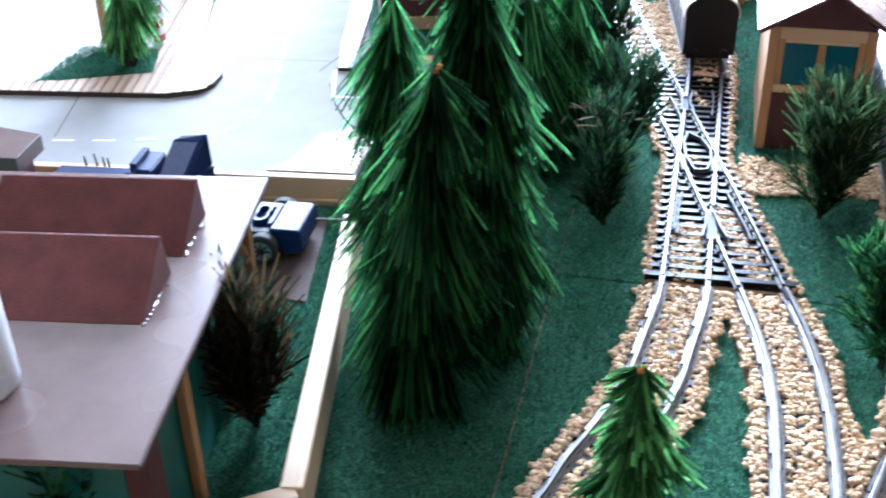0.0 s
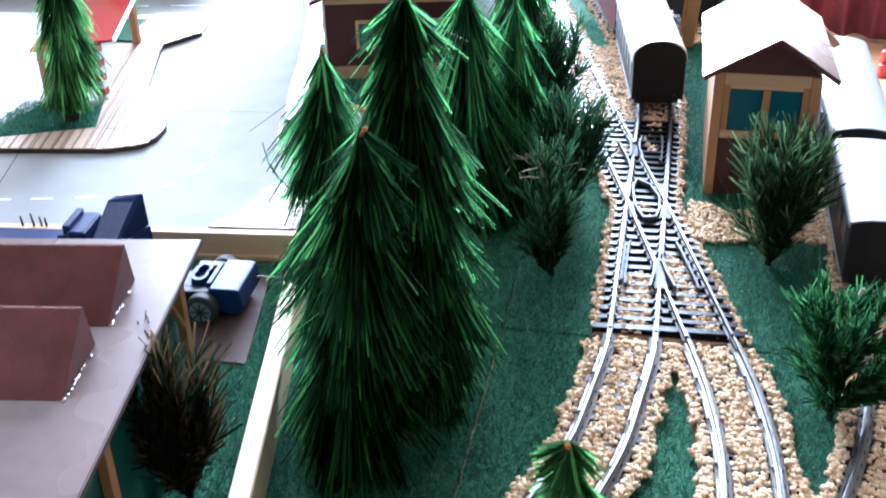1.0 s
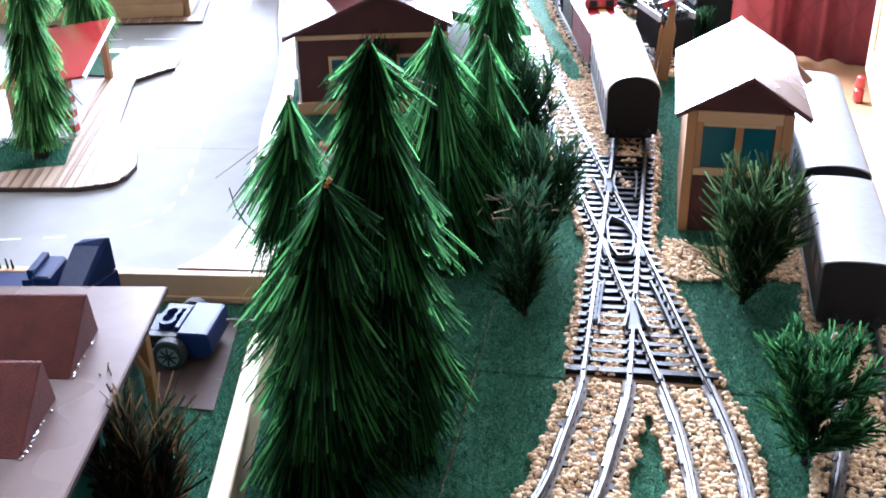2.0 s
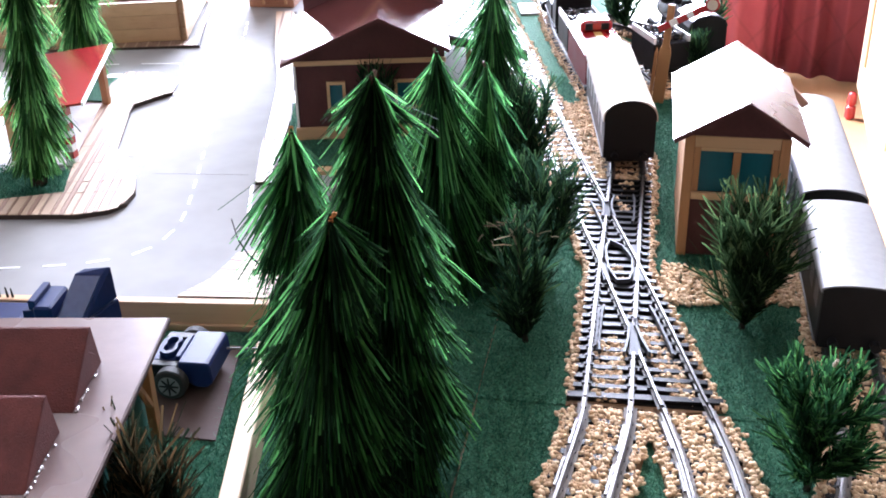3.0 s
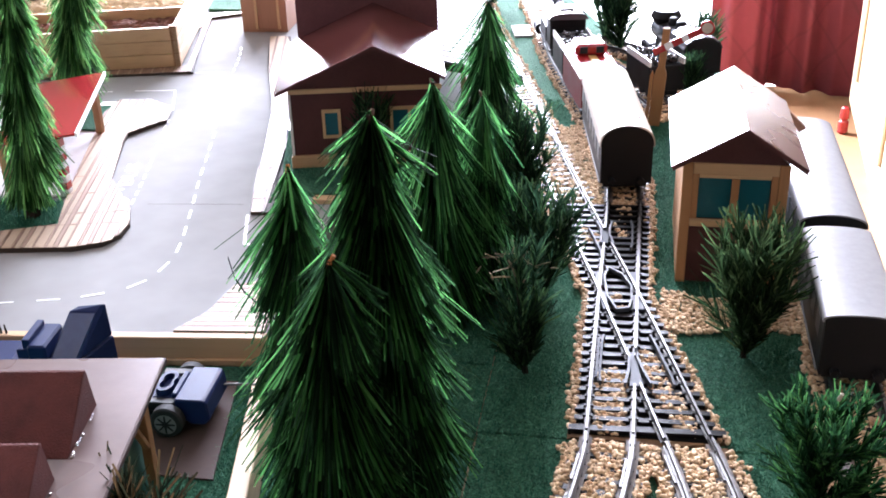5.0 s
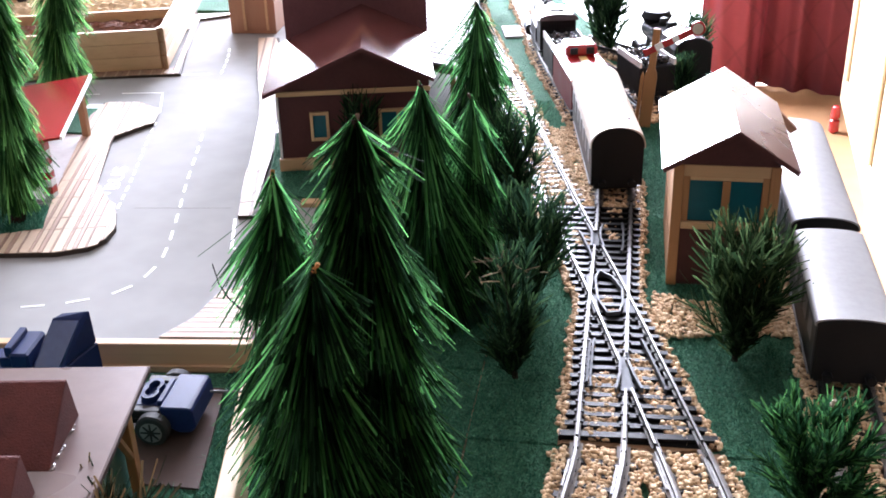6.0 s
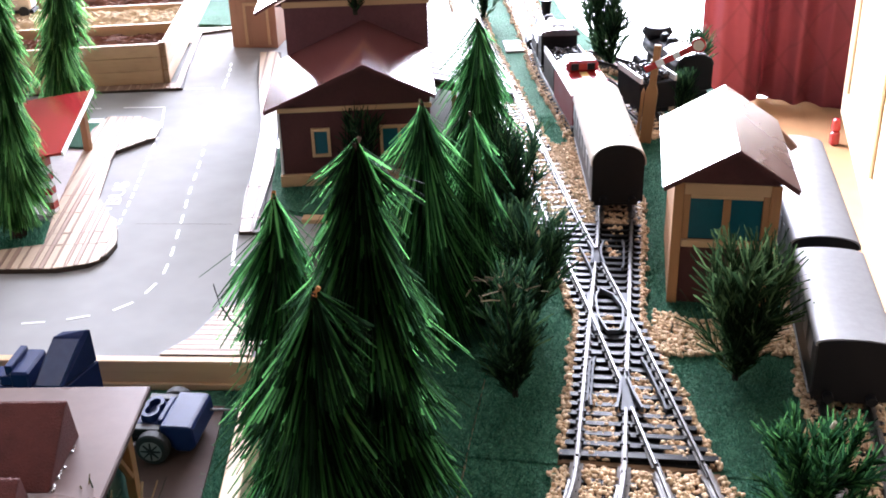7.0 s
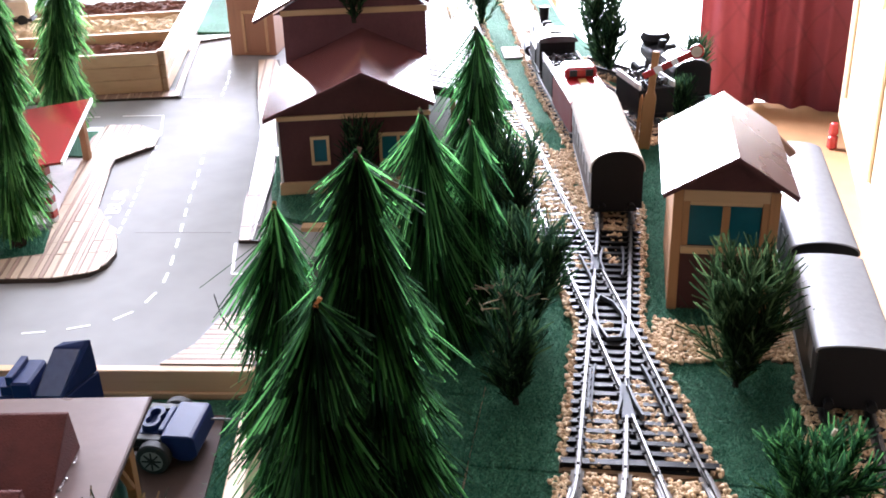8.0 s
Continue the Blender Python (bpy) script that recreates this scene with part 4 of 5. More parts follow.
# firs 13 to 16 carry their extra brightness in the needle colour
fir(-29, 262, 2, 131, 27, 1400, M_NEEDLE_LIT, 13, FIR, (3, -16), 27)
fir(-8, 388, 2, 113, 27, 800, M_NEEDLE_LIT, 14, FIR, (-1, 1), 38, (18, 46))
fir(9, 411, 2, 101, 22, 560, M_NEEDLE_LIT, 15, FIR + ", slimmer", (0, 0), 32, (14, 40))
fir(-4, 526, 2, 113, 30, 620, M_NEEDLE_LIT, 16, FIR, (0, 0), 37, (20, 50))
fir(63, 118, 2, 97.6, 30, 1900, M_NEEDLE_LIME, 17, "small light green model fir between the diverging tracks", (0, 0), 13, (30, 62))
fir(-224, 420, ROAD_Z + 2.5, 132, 28, 1150, M_NEEDLE_LIME, 18, "light green model fir on a small square lawn", (10, 4), 21, (14, 38), bare=6.0)
fir(-286, 588, ROAD_Z + 1, 135, 28, 1300, M_NEEDLE_LIME, 19, "model fir standing behind the bus shelter", (18, 4), 23)
wire = thing("bent_wire", -33, 250, 2, 0, "thin dark bent wire sticking out of a fir", "wire")
part("wire", sweep([(8, 0, 0), (5, 0, 40), (0, 0, 72), (-12.8, 0, 85), (-15.5, 0, 90), (-16.8, 0, 97)], [(-0.3, -0.3), (0.3, -0.3), (0.3, 0.3), (-0.3, 0.3)]), M_BLACK, wire)
bush(-56, 177, 12, 56, 13, 800, M_NEEDLE_BROWN, 20, "withered brownish model shrub beside the garage", (1, -2), 16)
dry = bush(35, 345, 2, 64, 11, 520, M_NEEDLE_DARK, 31, "dark green vase-shaped shrub with dry pale tips under the firs", (-3, -9))
rng = np.random.default_rng(3)
at = np.array([-3, -9, 56.0]) + rng.normal(0, 1, (26, 3)) * np.array([5, 4, 4.5])
way = rng.normal(0, 1, (26, 3)) * np.array([1, 1, 0.5])
way /= np.linalg.norm(way, axis=1)[:, None]
v, f = straight_needles(rng, at, way, rng.uniform(3, 9, 26), rng.uniform(0.5, 0.9, 26))
tips = new("dry_tips", raw_mesh("dry_tips", v, f, M_NEEDLE_DRY))
tips.parent = dry
tips["label"] = "dry pale needle tips"
bush(36, 409, 2, 56, 20, 850, M_NEEDLE_DARK, 32, "dark green model shrub under the firs", (0, 0))
bush(19, 501, 2, 66, 16, 700, M_NEEDLE_DARK, 33, "dark upright model shrub near the track", (0, 0))
bush(126, 368.6, 2, 60, 20, 900, M_NEEDLE_OLIVE, 34, "olive green vase-shaped shrub in front of the signal box", (1, 3), 17, 0.0, 32, (8, 40), 0.8)
bush(141, 264, 2, 53.5, 21, 1700, M_NEEDLE_MIX, 35, "rounded bright green model shrub between the tracks", (2, 0), 9.5, 0.05, 34, (8, 60), 0.72)
stub = thing("cut_stem", 143, 264, 55, 0, "pale cut stem end at the top of a shrub", "stem")
part("stem_end", tube(0.8, 0.6, 3.0, pose(0, 0, -2, 20, 12, 0), 8), M_CREAM, stub)
bush(-72, 104, 12, 50, 15, 1100, M_NEEDLE_MIX, 36, "bright green model shrub in front of the garage", (0, 0), 11, 0.2, 36, (10, 70), 1.0)
bush(-63, 497, ROAD_Z + 2, 48, 12, 420, M_NEEDLE_DARK, 37, "thin dark shrub against the station front", (0, 0), 10)
bush(-60, 966, 2, 60, 22, 600, M_NEEDLE_DARK, 38, "dark model shrub beyond the platform", (0, 0))
bush(113, 703, 2, 32, 11, 330, M_NEEDLE_DARK, 39, "small dark shrub beside the parked engine", (0, 0), 14)
bush(50, 850, 2, 88, 25, 1500, M_NEEDLE_DARK, 40, "tall dark shrub beside the far track", (0, 0), 16)
bush(62, 822, 2, 46, 15, 600, M_NEEDLE_DARK, 41, "dark shrub beside the far track", (0, 0), 14)
bush(124, 788, 2, 40, 12, 500, M_NEEDLE_DARK, 42, "dark shrub at the edge of the board", (0, 0), 14)


bush(-84, 581, ROAD_Z + 78, 22, 14, 260, M_NEEDLE_DARK, 43, "greyish clump of twigs against the upper gable", (0, 0), 9)


# ---------------------------------------------------------------- buildings
def roof_slope(root, xe, ze, xr, zr, y0, y1, t, material, name="roof"):
    d = Vector((xr - xe, zr - ze)).normalized()
    n = Vector((-d.y, d.x)) if xe < xr else Vector((d.y, -d.x))
    prof = [(xe, ze), (xr, zr), (xr, zr + t / max(0.2, abs(n.y))), (xe + n.x * t, ze + n.y * t)]
    return part(name, extrude_profile(prof, y0, y1), material, root)


def window(root, x0, x1, z0, z1, y, panes, frame_m, pane_m, fw=1.6, depth=1.6):
    w = tagged(new("window"), "")
    w.parent = root
    bm = box(x0 - fw, x1 + fw, y - depth, y, z1, z1 + fw)
    box(x0 - fw, x1 + fw, y - depth, y, z0 - fw, z0, bm)
    box(x0 - fw, x0, y - depth, y, z0, z1, bm)
    box(x1, x1 + fw, y - depth, y, z0, z1, bm)
    step = (x1 - x0) / panes
    for k in range(1, panes):
        box(x0 + k * step - fw / 2, x0 + k * step + fw / 2, y - depth, y, z0, z1, bm)
    part("frame", bm, frame_m, w)
    for k in range(panes):
        part("pane", box(x0 + k * step + (fw / 2 if k else 0), x0 + (k + 1) * step - (fw / 2 if k < panes - 1 else 0), y - 0.4, y - 0.05, z0, z1), pane_m, w)
    return w


def signal_box():
    r = thing("signal_box", 122, 434, 2, 0, "brown signal box with pine corner posts and teal windows", "signal box")
    x0, x1, d = -23.6, 24.0, 74
    part("wall", box(x0, x1, 1.5, 3.5, 0, 31), M_BROWNWALL, r, "brown card front panel", 0.2)
    # west wall pine-coloured, not brown: window light on it held in the colour
    part("wall", box(x0 + 0.2, x0 + 2, 3.6, d, 0, 62), M_PINE_Z, r, "side wall coloured pale for the window light on it")
    part("wall", box(x1 - 2, x1 - 0.2, 3.6, d, 0, 62), M_BROWNWALL, r)
    part("wall", box(x0 + 2.1, x1 - 2.1, d - 2, d - 0.1, 0, 62), M_BROWNWALL, r)
    for a in (x0, x1 - 4.6):
        part("corner_post", box(a, a + 4.6, -0.2, 1.4, 0, 62), M_PINE_Z, r, "upright pine post", 0.3)
    part("lintel", box(x0 + 4.7, x1 - 4.7, 0, 1.4, 56.5, 62), M_PINE, r, "pine beam", 0.2)
    part("sill", box(x0 + 4.7, x1 - 4.7, -1.2, 1.4, 30.5, 33.8), M_PINE, r, "pine beam", 0.2)
    part("mullion", box(-1.2, 2.2, 0.1, 1.5, 33.9, 54.4), M_PINE_Z, r, "upright pine post")
    part("wall", box(x0 + 4.7, x1 - 4.7, 2.6, 4.2, 31.1, 62), M_BROWNWALL, r)
    for a in (x0 + 4.7, x1 - 7.6):
        part("window_frame", box(a, a + 2.9, 0.3, 1.9, 33.9, 56.4), M_PINE_Z, r, "thin pine lining", 0.2)
    part("window_frame", box(x0 + 7.7, x1 - 7.7, 0.3, 1.9, 54.5, 56.4), M_PINE, r, "thin pine lining", 0.2)
    for a, b in ((x0 + 7.7, -1.3), (2.3, x1 - 7.7)):
        part("pane", box(a, b, 2.0, 2.5, 33.9, 54.4), M_TEAL, r, "teal window pane")
    part("gable", extrude_profile([(x0 + 0.5, 62.1), (x1 - 0.5, 62.1), (2.7, 80)], 0.4, 2.4), M_BROWNWALL, r)
    part("gable", extrude_profile([(x0 + 0.5, 62.1), (x1 - 0.5, 62.1), (2.7, 80)], d - 2.2, d - 0.2), M_BROWNWALL, r)
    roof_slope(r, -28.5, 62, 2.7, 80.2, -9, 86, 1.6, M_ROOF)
    # east slope: scuffs plus a painted-in reflection
    roof_slope(r, 29.8, 62.4, 2.75, 80.2, -9, 86, 1.6, M_ROOFWORN_LIT)
    # front strips added dark, in place of the shade under the roof edge
    for (xa, za), (xb, zb) in (((-28.6, 61.4), (2.7, 79.6)), ((2.75, 79.6), (29.9, 61.8))):
        part("barge_board", extrude_profile([(xa, za), (xb, zb), (xb, zb + 2.4), (xa, za + 2.0)], -9.6, -9.05), M_BROWNWALL, r, "dark brown strip along the roof edge")
    part("barge_board", extrude_profile([(2.75, 79.6), (29.9, 61.4), (29.9, 63.8), (2.75, 81.6)], 86.05, 87.6), M_BROWNWALL, r, "dark brown strip along the roof edge")
    part("eave_stick", extrude_profile([(27.5, 60.5), (38.6, 47.5), (42.0, 50.0), (30.5, 61.2)], 84.0, 88.6), M_HUT, r, "brown stick jutting out under the eave", 0.4)


signal_box()


def station():
    r = thing("station", -109, 499, ROAD_Z, 13, "brown station building with glossy roofs, pine plinth and teal windows", "station")
    # front wing
    x0, x1, y1 = 0.5, 81.5, 86
    part("plinth", box(x0 - 2, x1 + 2, -2.5, y1, 0.2, 9.2), M_PINE, r, "pale pine plinth", 0.3)
    part("wall", box(x0, x1, 0, 2, 9.3, 46.5), M_BROWNWALL, r)
    part("wall", box(x0, x0 + 2, 2.1, y1, 9.3, 46.5), M_BROWNWALL, r)
    part("wall", box(x1 - 2, x1, 2.1, y1, 9.3, 46.5), M_BROWNWALL, r)
    part("beam", box(x0 - 1, x1 + 1, -1.4, -0.1, 44.6, 47.2), M_PINE, r, "pale pine beam", 0.2)
    # white strip added for the brightness of the lit left wall
    part("corner_strip", box(x0 - 1.4, x0 - 0.1, -0.8, 1.6, 9.3, 44.5), M_LINE, r, "white strip standing in for the brightly lit side wall")
    part("gable", extrude_profile([(x0 - 5, 46.6), (x1, 46.6), (x1, 52.8), (46.7, 69.6)], 0.05, 1.95), M_BROWNWALL, r)
    roof_slope(r, -6.5, 47, 46.7, 70.3, -9, y1, 1.5, M_ROOF)
    roof_slope(r, 84, 52.6, 46.75, 70.3, -9, y1, 1.5, M_ROOF)
    # dark strips again stand for the roof's shaded underside
    for (xa, za), (xb, zb) in (((-6.6, 46.4), (46.7, 69.7)), ((46.75, 69.7), (84.1, 52.0))):
        part("barge_board", extrude_profile([(xa, za), (xb, zb), (xb, zb + 2.2), (xa, za + 1.9)], -9.6, -9.05), M_BROWNWALL, r, "dark brown strip along the roof edge")
    window(r, 18.4, 25.4, 20.6, 33.6, -0.05, 1, M_PINE, M_TEAL)
    window(r, 55.5, 73.5, 20.4, 33.8, -0.05, 2, M_PINE, M_TEAL)
    # main house behind, its wall colour lifted for haze
    a0, a1, b0, b1 = 0, 85.5, 87, 225
    part("wall", box(a0, a1, b0, b0 + 2, 0.2, 81), M_HAZEWALL, r)
    part("wall", box(a0, a0 + 2, b0 + 2.1, b1, 0.2, 81), M_HAZEWALL, r)
    part("wall", box(a1 - 2, a1, b0 + 2.1, b1, 0.2, 81), M_HAZEWALL, r)
    part("wall", box(a0 + 2.1, a1 - 2.1, b1 - 2, b1 - 0.05, 0.2, 81), M_HAZEWALL, r)
    part("beam", box(a0 - 1, a1 + 1, b0 - 1.5, b0 - 0.1, 80.5, 84), M_PINE, r, "pale pine beam", 0.2)
    part("gable", extrude_profile([(a0 - 5, 81.1), (a1, 84.2), (43, 109)], b0 + 0.1, b0 + 2), M_HAZEWALL, r)
    roof_slope(r, a0 - 16, 78.5, 43, 110, b0 - 9, b1 + 8, 1.8, M_ROOF)
    roof_slope(r, a1 + 1.5, 87, 43.05, 110, b0 - 9, b1 + 8, 1.8, M_ROOF)


station()


def canopy():
    """Boarded platform roof on posts."""
    r = thing("platform_canopy", 0, 0, 0, 0, "platform roof of pale painted boards on thin posts", "canopy")
    quad = [(10, 574), (-38, 747), (-90, 800), (-42, 600)]
    zt = 58.0
    # end board coloured dark for the shaded underside of the roof
    part("fascia", prism([(10.4, 573), (10.0, 576), (-38, 604), (-42, 600)], zt - 5, zt - 0.9), M_DARKEDGE, r, "end board darkened for the shade under the roof")
    # dark sheet added so the gaps between boards look shaded
    part("lining", prism([(9.5, 575), (-38.3, 746), (-89, 798), (-41.5, 601)], zt - 0.88, zt - 0.5), M_DARKEDGE, r, "dark sheet added to darken the gaps between boards")
    n = 17
    for i in range(n):
        t0, t1 = i / n + 0.006, (i + 1) / n - 0.006

        def edge(a, b, t):
            return (a[0] + (b[0] - a[0]) * t, a[1] + (b[1] - a[1]) * t)
        p = [edge(quad[3], quad[2], t0), edge(quad[0], quad[1], t0), edge(quad[0], quad[1], t1), edge(quad[3], quad[2], t1)]
        part("board", prism(p, zt - 0.45, zt + 0.7), M_CANOPY, r)
        # groove drawn as a raised dark strip
        q = [edge(quad[3], quad[2], t1), edge(quad[0], quad[1], t1), edge(quad[0], quad[1], t1 + 0.012), edge(quad[3], quad[2], t1 + 0.012)]
        part("joint_strip", prism(q, zt - 0.45, zt + 0.95), M_DARKEDGE, r, "dark strip added over the groove between boards")
    part("beam", prism([(-33, 610), (-29, 610), (-72, 780), (-76, 780)], zt - 4, zt - 0.9), M_PINE_Y, r)
    for x, y in ((-33, 622), (-52, 690), (-70, 762)):
        part("post", box(x - 1.5, x + 1.5, y - 1.5, y + 1.5, ROAD_Z, zt - 4), M_PINE_Z, r)


canopy()


def garage():
    r = thing("garage", 0, 0, 12, 0, "garage with a flat pinkish card roof and brown roof blocks", "garage")
    far, near = (-68.4, 234), (-44.7, 95.7)
    quad = [far, near, (near[0] - 130, near[1] - 20), (far[0] - 130, far[1] - 19.5)]
    part("roof", prism(quad, 56.7, 58.5), M_ROOFPINK, r, "pinkish brown card roof", 0.3)
    part("roof_edge", prism([far, near, (near[0] + 0.3, near[1]), (far[0] + 0.3, far[1])], 56.8, 58.35), M_BROWNPAD, r, "brown raw edge of the card")
    w = [(-77.5, 229), (-54.5, 103), (-170, 88), (-190, 212)]
    names = list(zip(w, w[1:] + w[:1]))
    for (ax, ay), (bx, by) in names:
        d = Vector((bx - ax, by - ay, 0)).normalized()
        nn = Vector((d.y, -d.x, 0)) * 1.5
        part("wall", prism([(ax, ay), (bx, by), (bx + nn.x, by + nn.y), (ax + nn.x, ay + nn.y)], 0.1, 56.5), M_GRASSWALL, r, "teal green painted wall")
    for t in (0.04, 0.36, 0.68, 0.97):
        x, y = -77.5 + 23 * t + 2.4, 229 - 126 * t
        if t > 0.9:
            part("corner_post", box(x - 1.5, x + 4.5, y - 4, y + 4, 0.1, 56.5), M_BROWNWALL, r, "wide dark brown corner post", 0.3)
            continue
        part("corner_post", box(x - 1.6, x + 1.6, y - 1.6, y + 1.6, 0.1, 56.5), M_PINE_Z, r, "pale pine post", 0.2)
        if t > 0.1:
            continue
        part("brace", tube(1.3, 1.3, 24, Matrix.Translation((x + 0.6, y - 2, 32)) @ pose(0, 0, 0, 28, 0, 0), 6), M_PINE_Z, r)
    # roof blocks, sloping to the front
    for px_, py_, w_, yaw in ((-77.6, 203, 62, 8.6), (-73, 168.6, 52, 8.6)):
        b = extrude_profile([(-3, 58.55), (23, 58.55), (1.2, 73), (0, 73)], 0, w_, m=Matrix.Translation((px_, py_, 0)) @ pose(0, 0, 0, 0, 0, yaw) @ Matrix.Rotation(radians(90), 4, "Z") @ Matrix.Scale(-1, 4, (1, 0, 0)))
        block = part("roof_block", b, M_DORMER, r, "brown wedge-shaped roof block", 0.25)
        # beads of dried glue along the foot of the block's sloping end
        rng = random.Random(int(py_))
        glue = bmesh.new()
        turn = Matrix.Translation((px_, py_, 58.5)) @ pose(0, 0, 0, 0, 0, yaw)
        for k in range(16):
            size = rng.uniform(0.2, 0.55)
            spot = turn @ Vector((rng.uniform(0.1, 0.8), -23 * rng.random() ** 0.6, size * 0.4))
            bmesh.ops.create_icosphere(glue, subdivisions=1, radius=size, matrix=Matrix.Translation(spot) @ Matrix.Diagonal((1, rng.uniform(1, 2.2), 0.8, 1)))
        part("glue_beads", glue, M_GLUE, block, "shiny dried beads of glue")
    p = tube(11, 11, 70, Matrix.Translation((-98.3, 113, 58.55)), 28)
    part("pipe", p, M_PIPE, r, "smooth white pipe", 0.6, True)


M_GLUE = painted("dried_glue", (0.24, 0.2, 0.18), 0.2, 0.6, 0.1, 300)
M_GRASSWALL = painted("teal_wall", (0.01, 0.09, 0.07), 0.5, 0.4, 0.15, 120)
garage()


def shed():
    r = thing("shed", 0, 0, 12, 0, "low brown shed with a flat pinkish card roof", "shed")
    part("roof", prism([(-182, 257), (-184.5, 279), (-246, 288), (-244, 250)], 36, 43), M_ROOFPINK, r, "thick flat pinkish roof", 0.3)
    part("wall", prism([(-187, 260), (-188.5, 276), (-242, 284), (-240, 253)], 0.1, 35.9), M_BROWNWALL, r)


shed()


def timber_yard():
    r = thing("timber_bunker", 0, 0, ROAD_Z, 0, "open pine bunker holding sand and bark", "bunker")
    f0, f1, k1 = (-438, 623), (-249, 678), (-296, 862)
    u = Vector((f1[0] - f0[0], f1[1] - f0[1], 0)).normalized()
    v = Vector((k1[0] - f1[0], k1[1] - f1[1], 0)).normalized()

    def bar(a, d, length, nrm, t, z0, z1, name="board", m=M_PINE):
        a = Vector((*a, 0))
        b = a + d * length
        c, e = b + nrm * t, a + nrm * t
        part(name, prism([(a.x, a.y), (b.x, b.y), (c.x, c.y), (e.x, e.y)], z0, z1), m, r, "", 0.25)
    for i in range(3):
        z = 2.4 + i * 9.6
        bar(f0, u, 197, v, 3.5, z, z + 9.4)
        bar(f1, v, 186, -u, 3.5, z, z + 9.58, m=M_PINE_Y)
        bar((f0[0] + v.x * 60, f0[1] + v.y * 60), u, 193, v, 3.5, z, z + 9.4)
        bar((f0[0] + v.x * 125, f0[1] + v.y * 125), u, 193, v, 3.5, z, z + 9.4)
    bar((f1[0] - u.x * 5, f1[1] - u.y * 5), u, 5, v, 5, 2.4, 32, "corner_post", M_PINE_Z)

    def heap(c, rx, ry, z, m, name, label, seed):
        rng = np.random.default_rng(seed)
        bm = bmesh.new()
        bmesh.ops.create_grid(bm, x_segments=90, y_segments=40, size=1)
        for w in bm.verts:
            a, b = w.co.x, w.co.y
            hgt = z + 5 * (1 - a * a) * (1 - b * b) + 3.2 * noise.noise((a * 9, b * 5, seed)) + 1.8 * noise.noise((a * 30, b * 14, seed)) + 1.1 * noise.noise((a * 70, b * 30, seed))
            w.co = Vector((c[0], c[1], 0)) + u * (a * rx) + v * (b * ry) + Vector((0, 0, hgt))
        part(name, bm, m, r, label)
    m1 = Vector((*f0, 0)) + u * 97 + v * 32
    heap((m1.x, m1.y), 95, 27, 23, M_MULCH, "bark_fill", "brown bark chips", 3)
    m2 = Vector((*f0, 0)) + u * 97 + v * 94
    heap((m2.x, m2.y), 95, 29, 27, M_SAND, "sand_fill", "pale sand", 4)
    m3 = Vector((*f0, 0)) + u * 97 + v * 155
    heap((m3.x, m3.y), 95, 28, 27, M_MULCH, "bark_fill", "brown bark chips", 5)


timber_yard()


def hut():
    r = thing("pine_hut", -219, 781, ROAD_Z, 3, "small pine hut with a panelled door beside the road", "hut")
    part("wall", box(-18.5, 18.5, 0, 60, 0.2, 48), M_HUT, r, "", 0.4)
    part("door", box(-5, 11, -1.2, -0.05, 3, 34), M_HUT, r, "pine door", 0.3)
    bm = box(-7, 13, -1.9, -0.1, 34.1, 36.5)
    box(-7, -5.1, -1.9, -0.1, 3, 34, bm)
    box(11.1, 13, -1.9, -0.1, 3, 34, bm)
    part("door_frame", bm, M_PINE, r)
    part("roof", box(-22, 22, -6, 66, 48.1, 50.5), M_ROOF, r, "flat brown roof", 0.3)


hut()


def bus_shelter():
    r = thing("bus_shelter", 0, 0, ROAD_Z + 1.2, 0, "bus shelter with a glossy red roof on thin posts", "bus shelter")
    quad = [(-211, 451, 35), (-243.5, 553, 35.5), (-290, 548, 28), (-258, 446, 28)]
    bm = bmesh.new()
    lo = [bm.verts.new((x, y, z - 1.3)) for x, y, z in quad]
    hi = [bm.verts.new(q) for q in quad]
    bm.faces.new(lo[::-1])
    bm.faces.new(hi)
    for i in range(4):
        bm.faces.new((lo[i], lo[(i + 1) % 4], hi[(i + 1) % 4], hi[i]))
    bmesh.ops.recalc_face_normals(bm, faces=bm.faces)
    part("roof", bm, M_SHELTER, r, "glossy red roof with a white rim")
    a, b = Vector(quad[0]), Vector(quad[1])
    rim = bmesh.new()
    d = Vector((b.y - a.y, a.x - b.x, 0)).normalized()
    vs = []
    for p in (a, b):
        vs.append([rim.verts.new(p + d * s + Vector((0, 0, h))) for s, h in ((0.05, -2), (1.2, -2), (1.2, 0.4), (0.05, 0.4))])
    for k in range(4):
        rim.faces.new((vs[0][k], vs[0][(k + 1) % 4], vs[1][(k + 1) % 4], vs[1][k]))
    rim.faces.new(vs[0][::-1])
    rim.faces.new(vs[1])
    part("rim", rim, M_LINE, r, "white edge strip")
    bm, bands = bmesh.new(), bmesh.new()
    for k in range(8):
        box(-224, -219, 448, 453, k * 4.0, k * 4.0 + 3.98, bm if k % 2 else bands)
    post = part("striped_post", bm, M_RED, r, "red and white striped post")
    part("band", bands, M_BUFFER, post, "white band")
    for x, y, h in ((-245, 540, 33), (-283, 541, 27), (-255, 452, 27)):
        part("post", box(x - 2, x + 2, y - 2, y + 2, 0, h), M_PINE_Z, r, "thin pine post", 0.2)


bus_shelter()


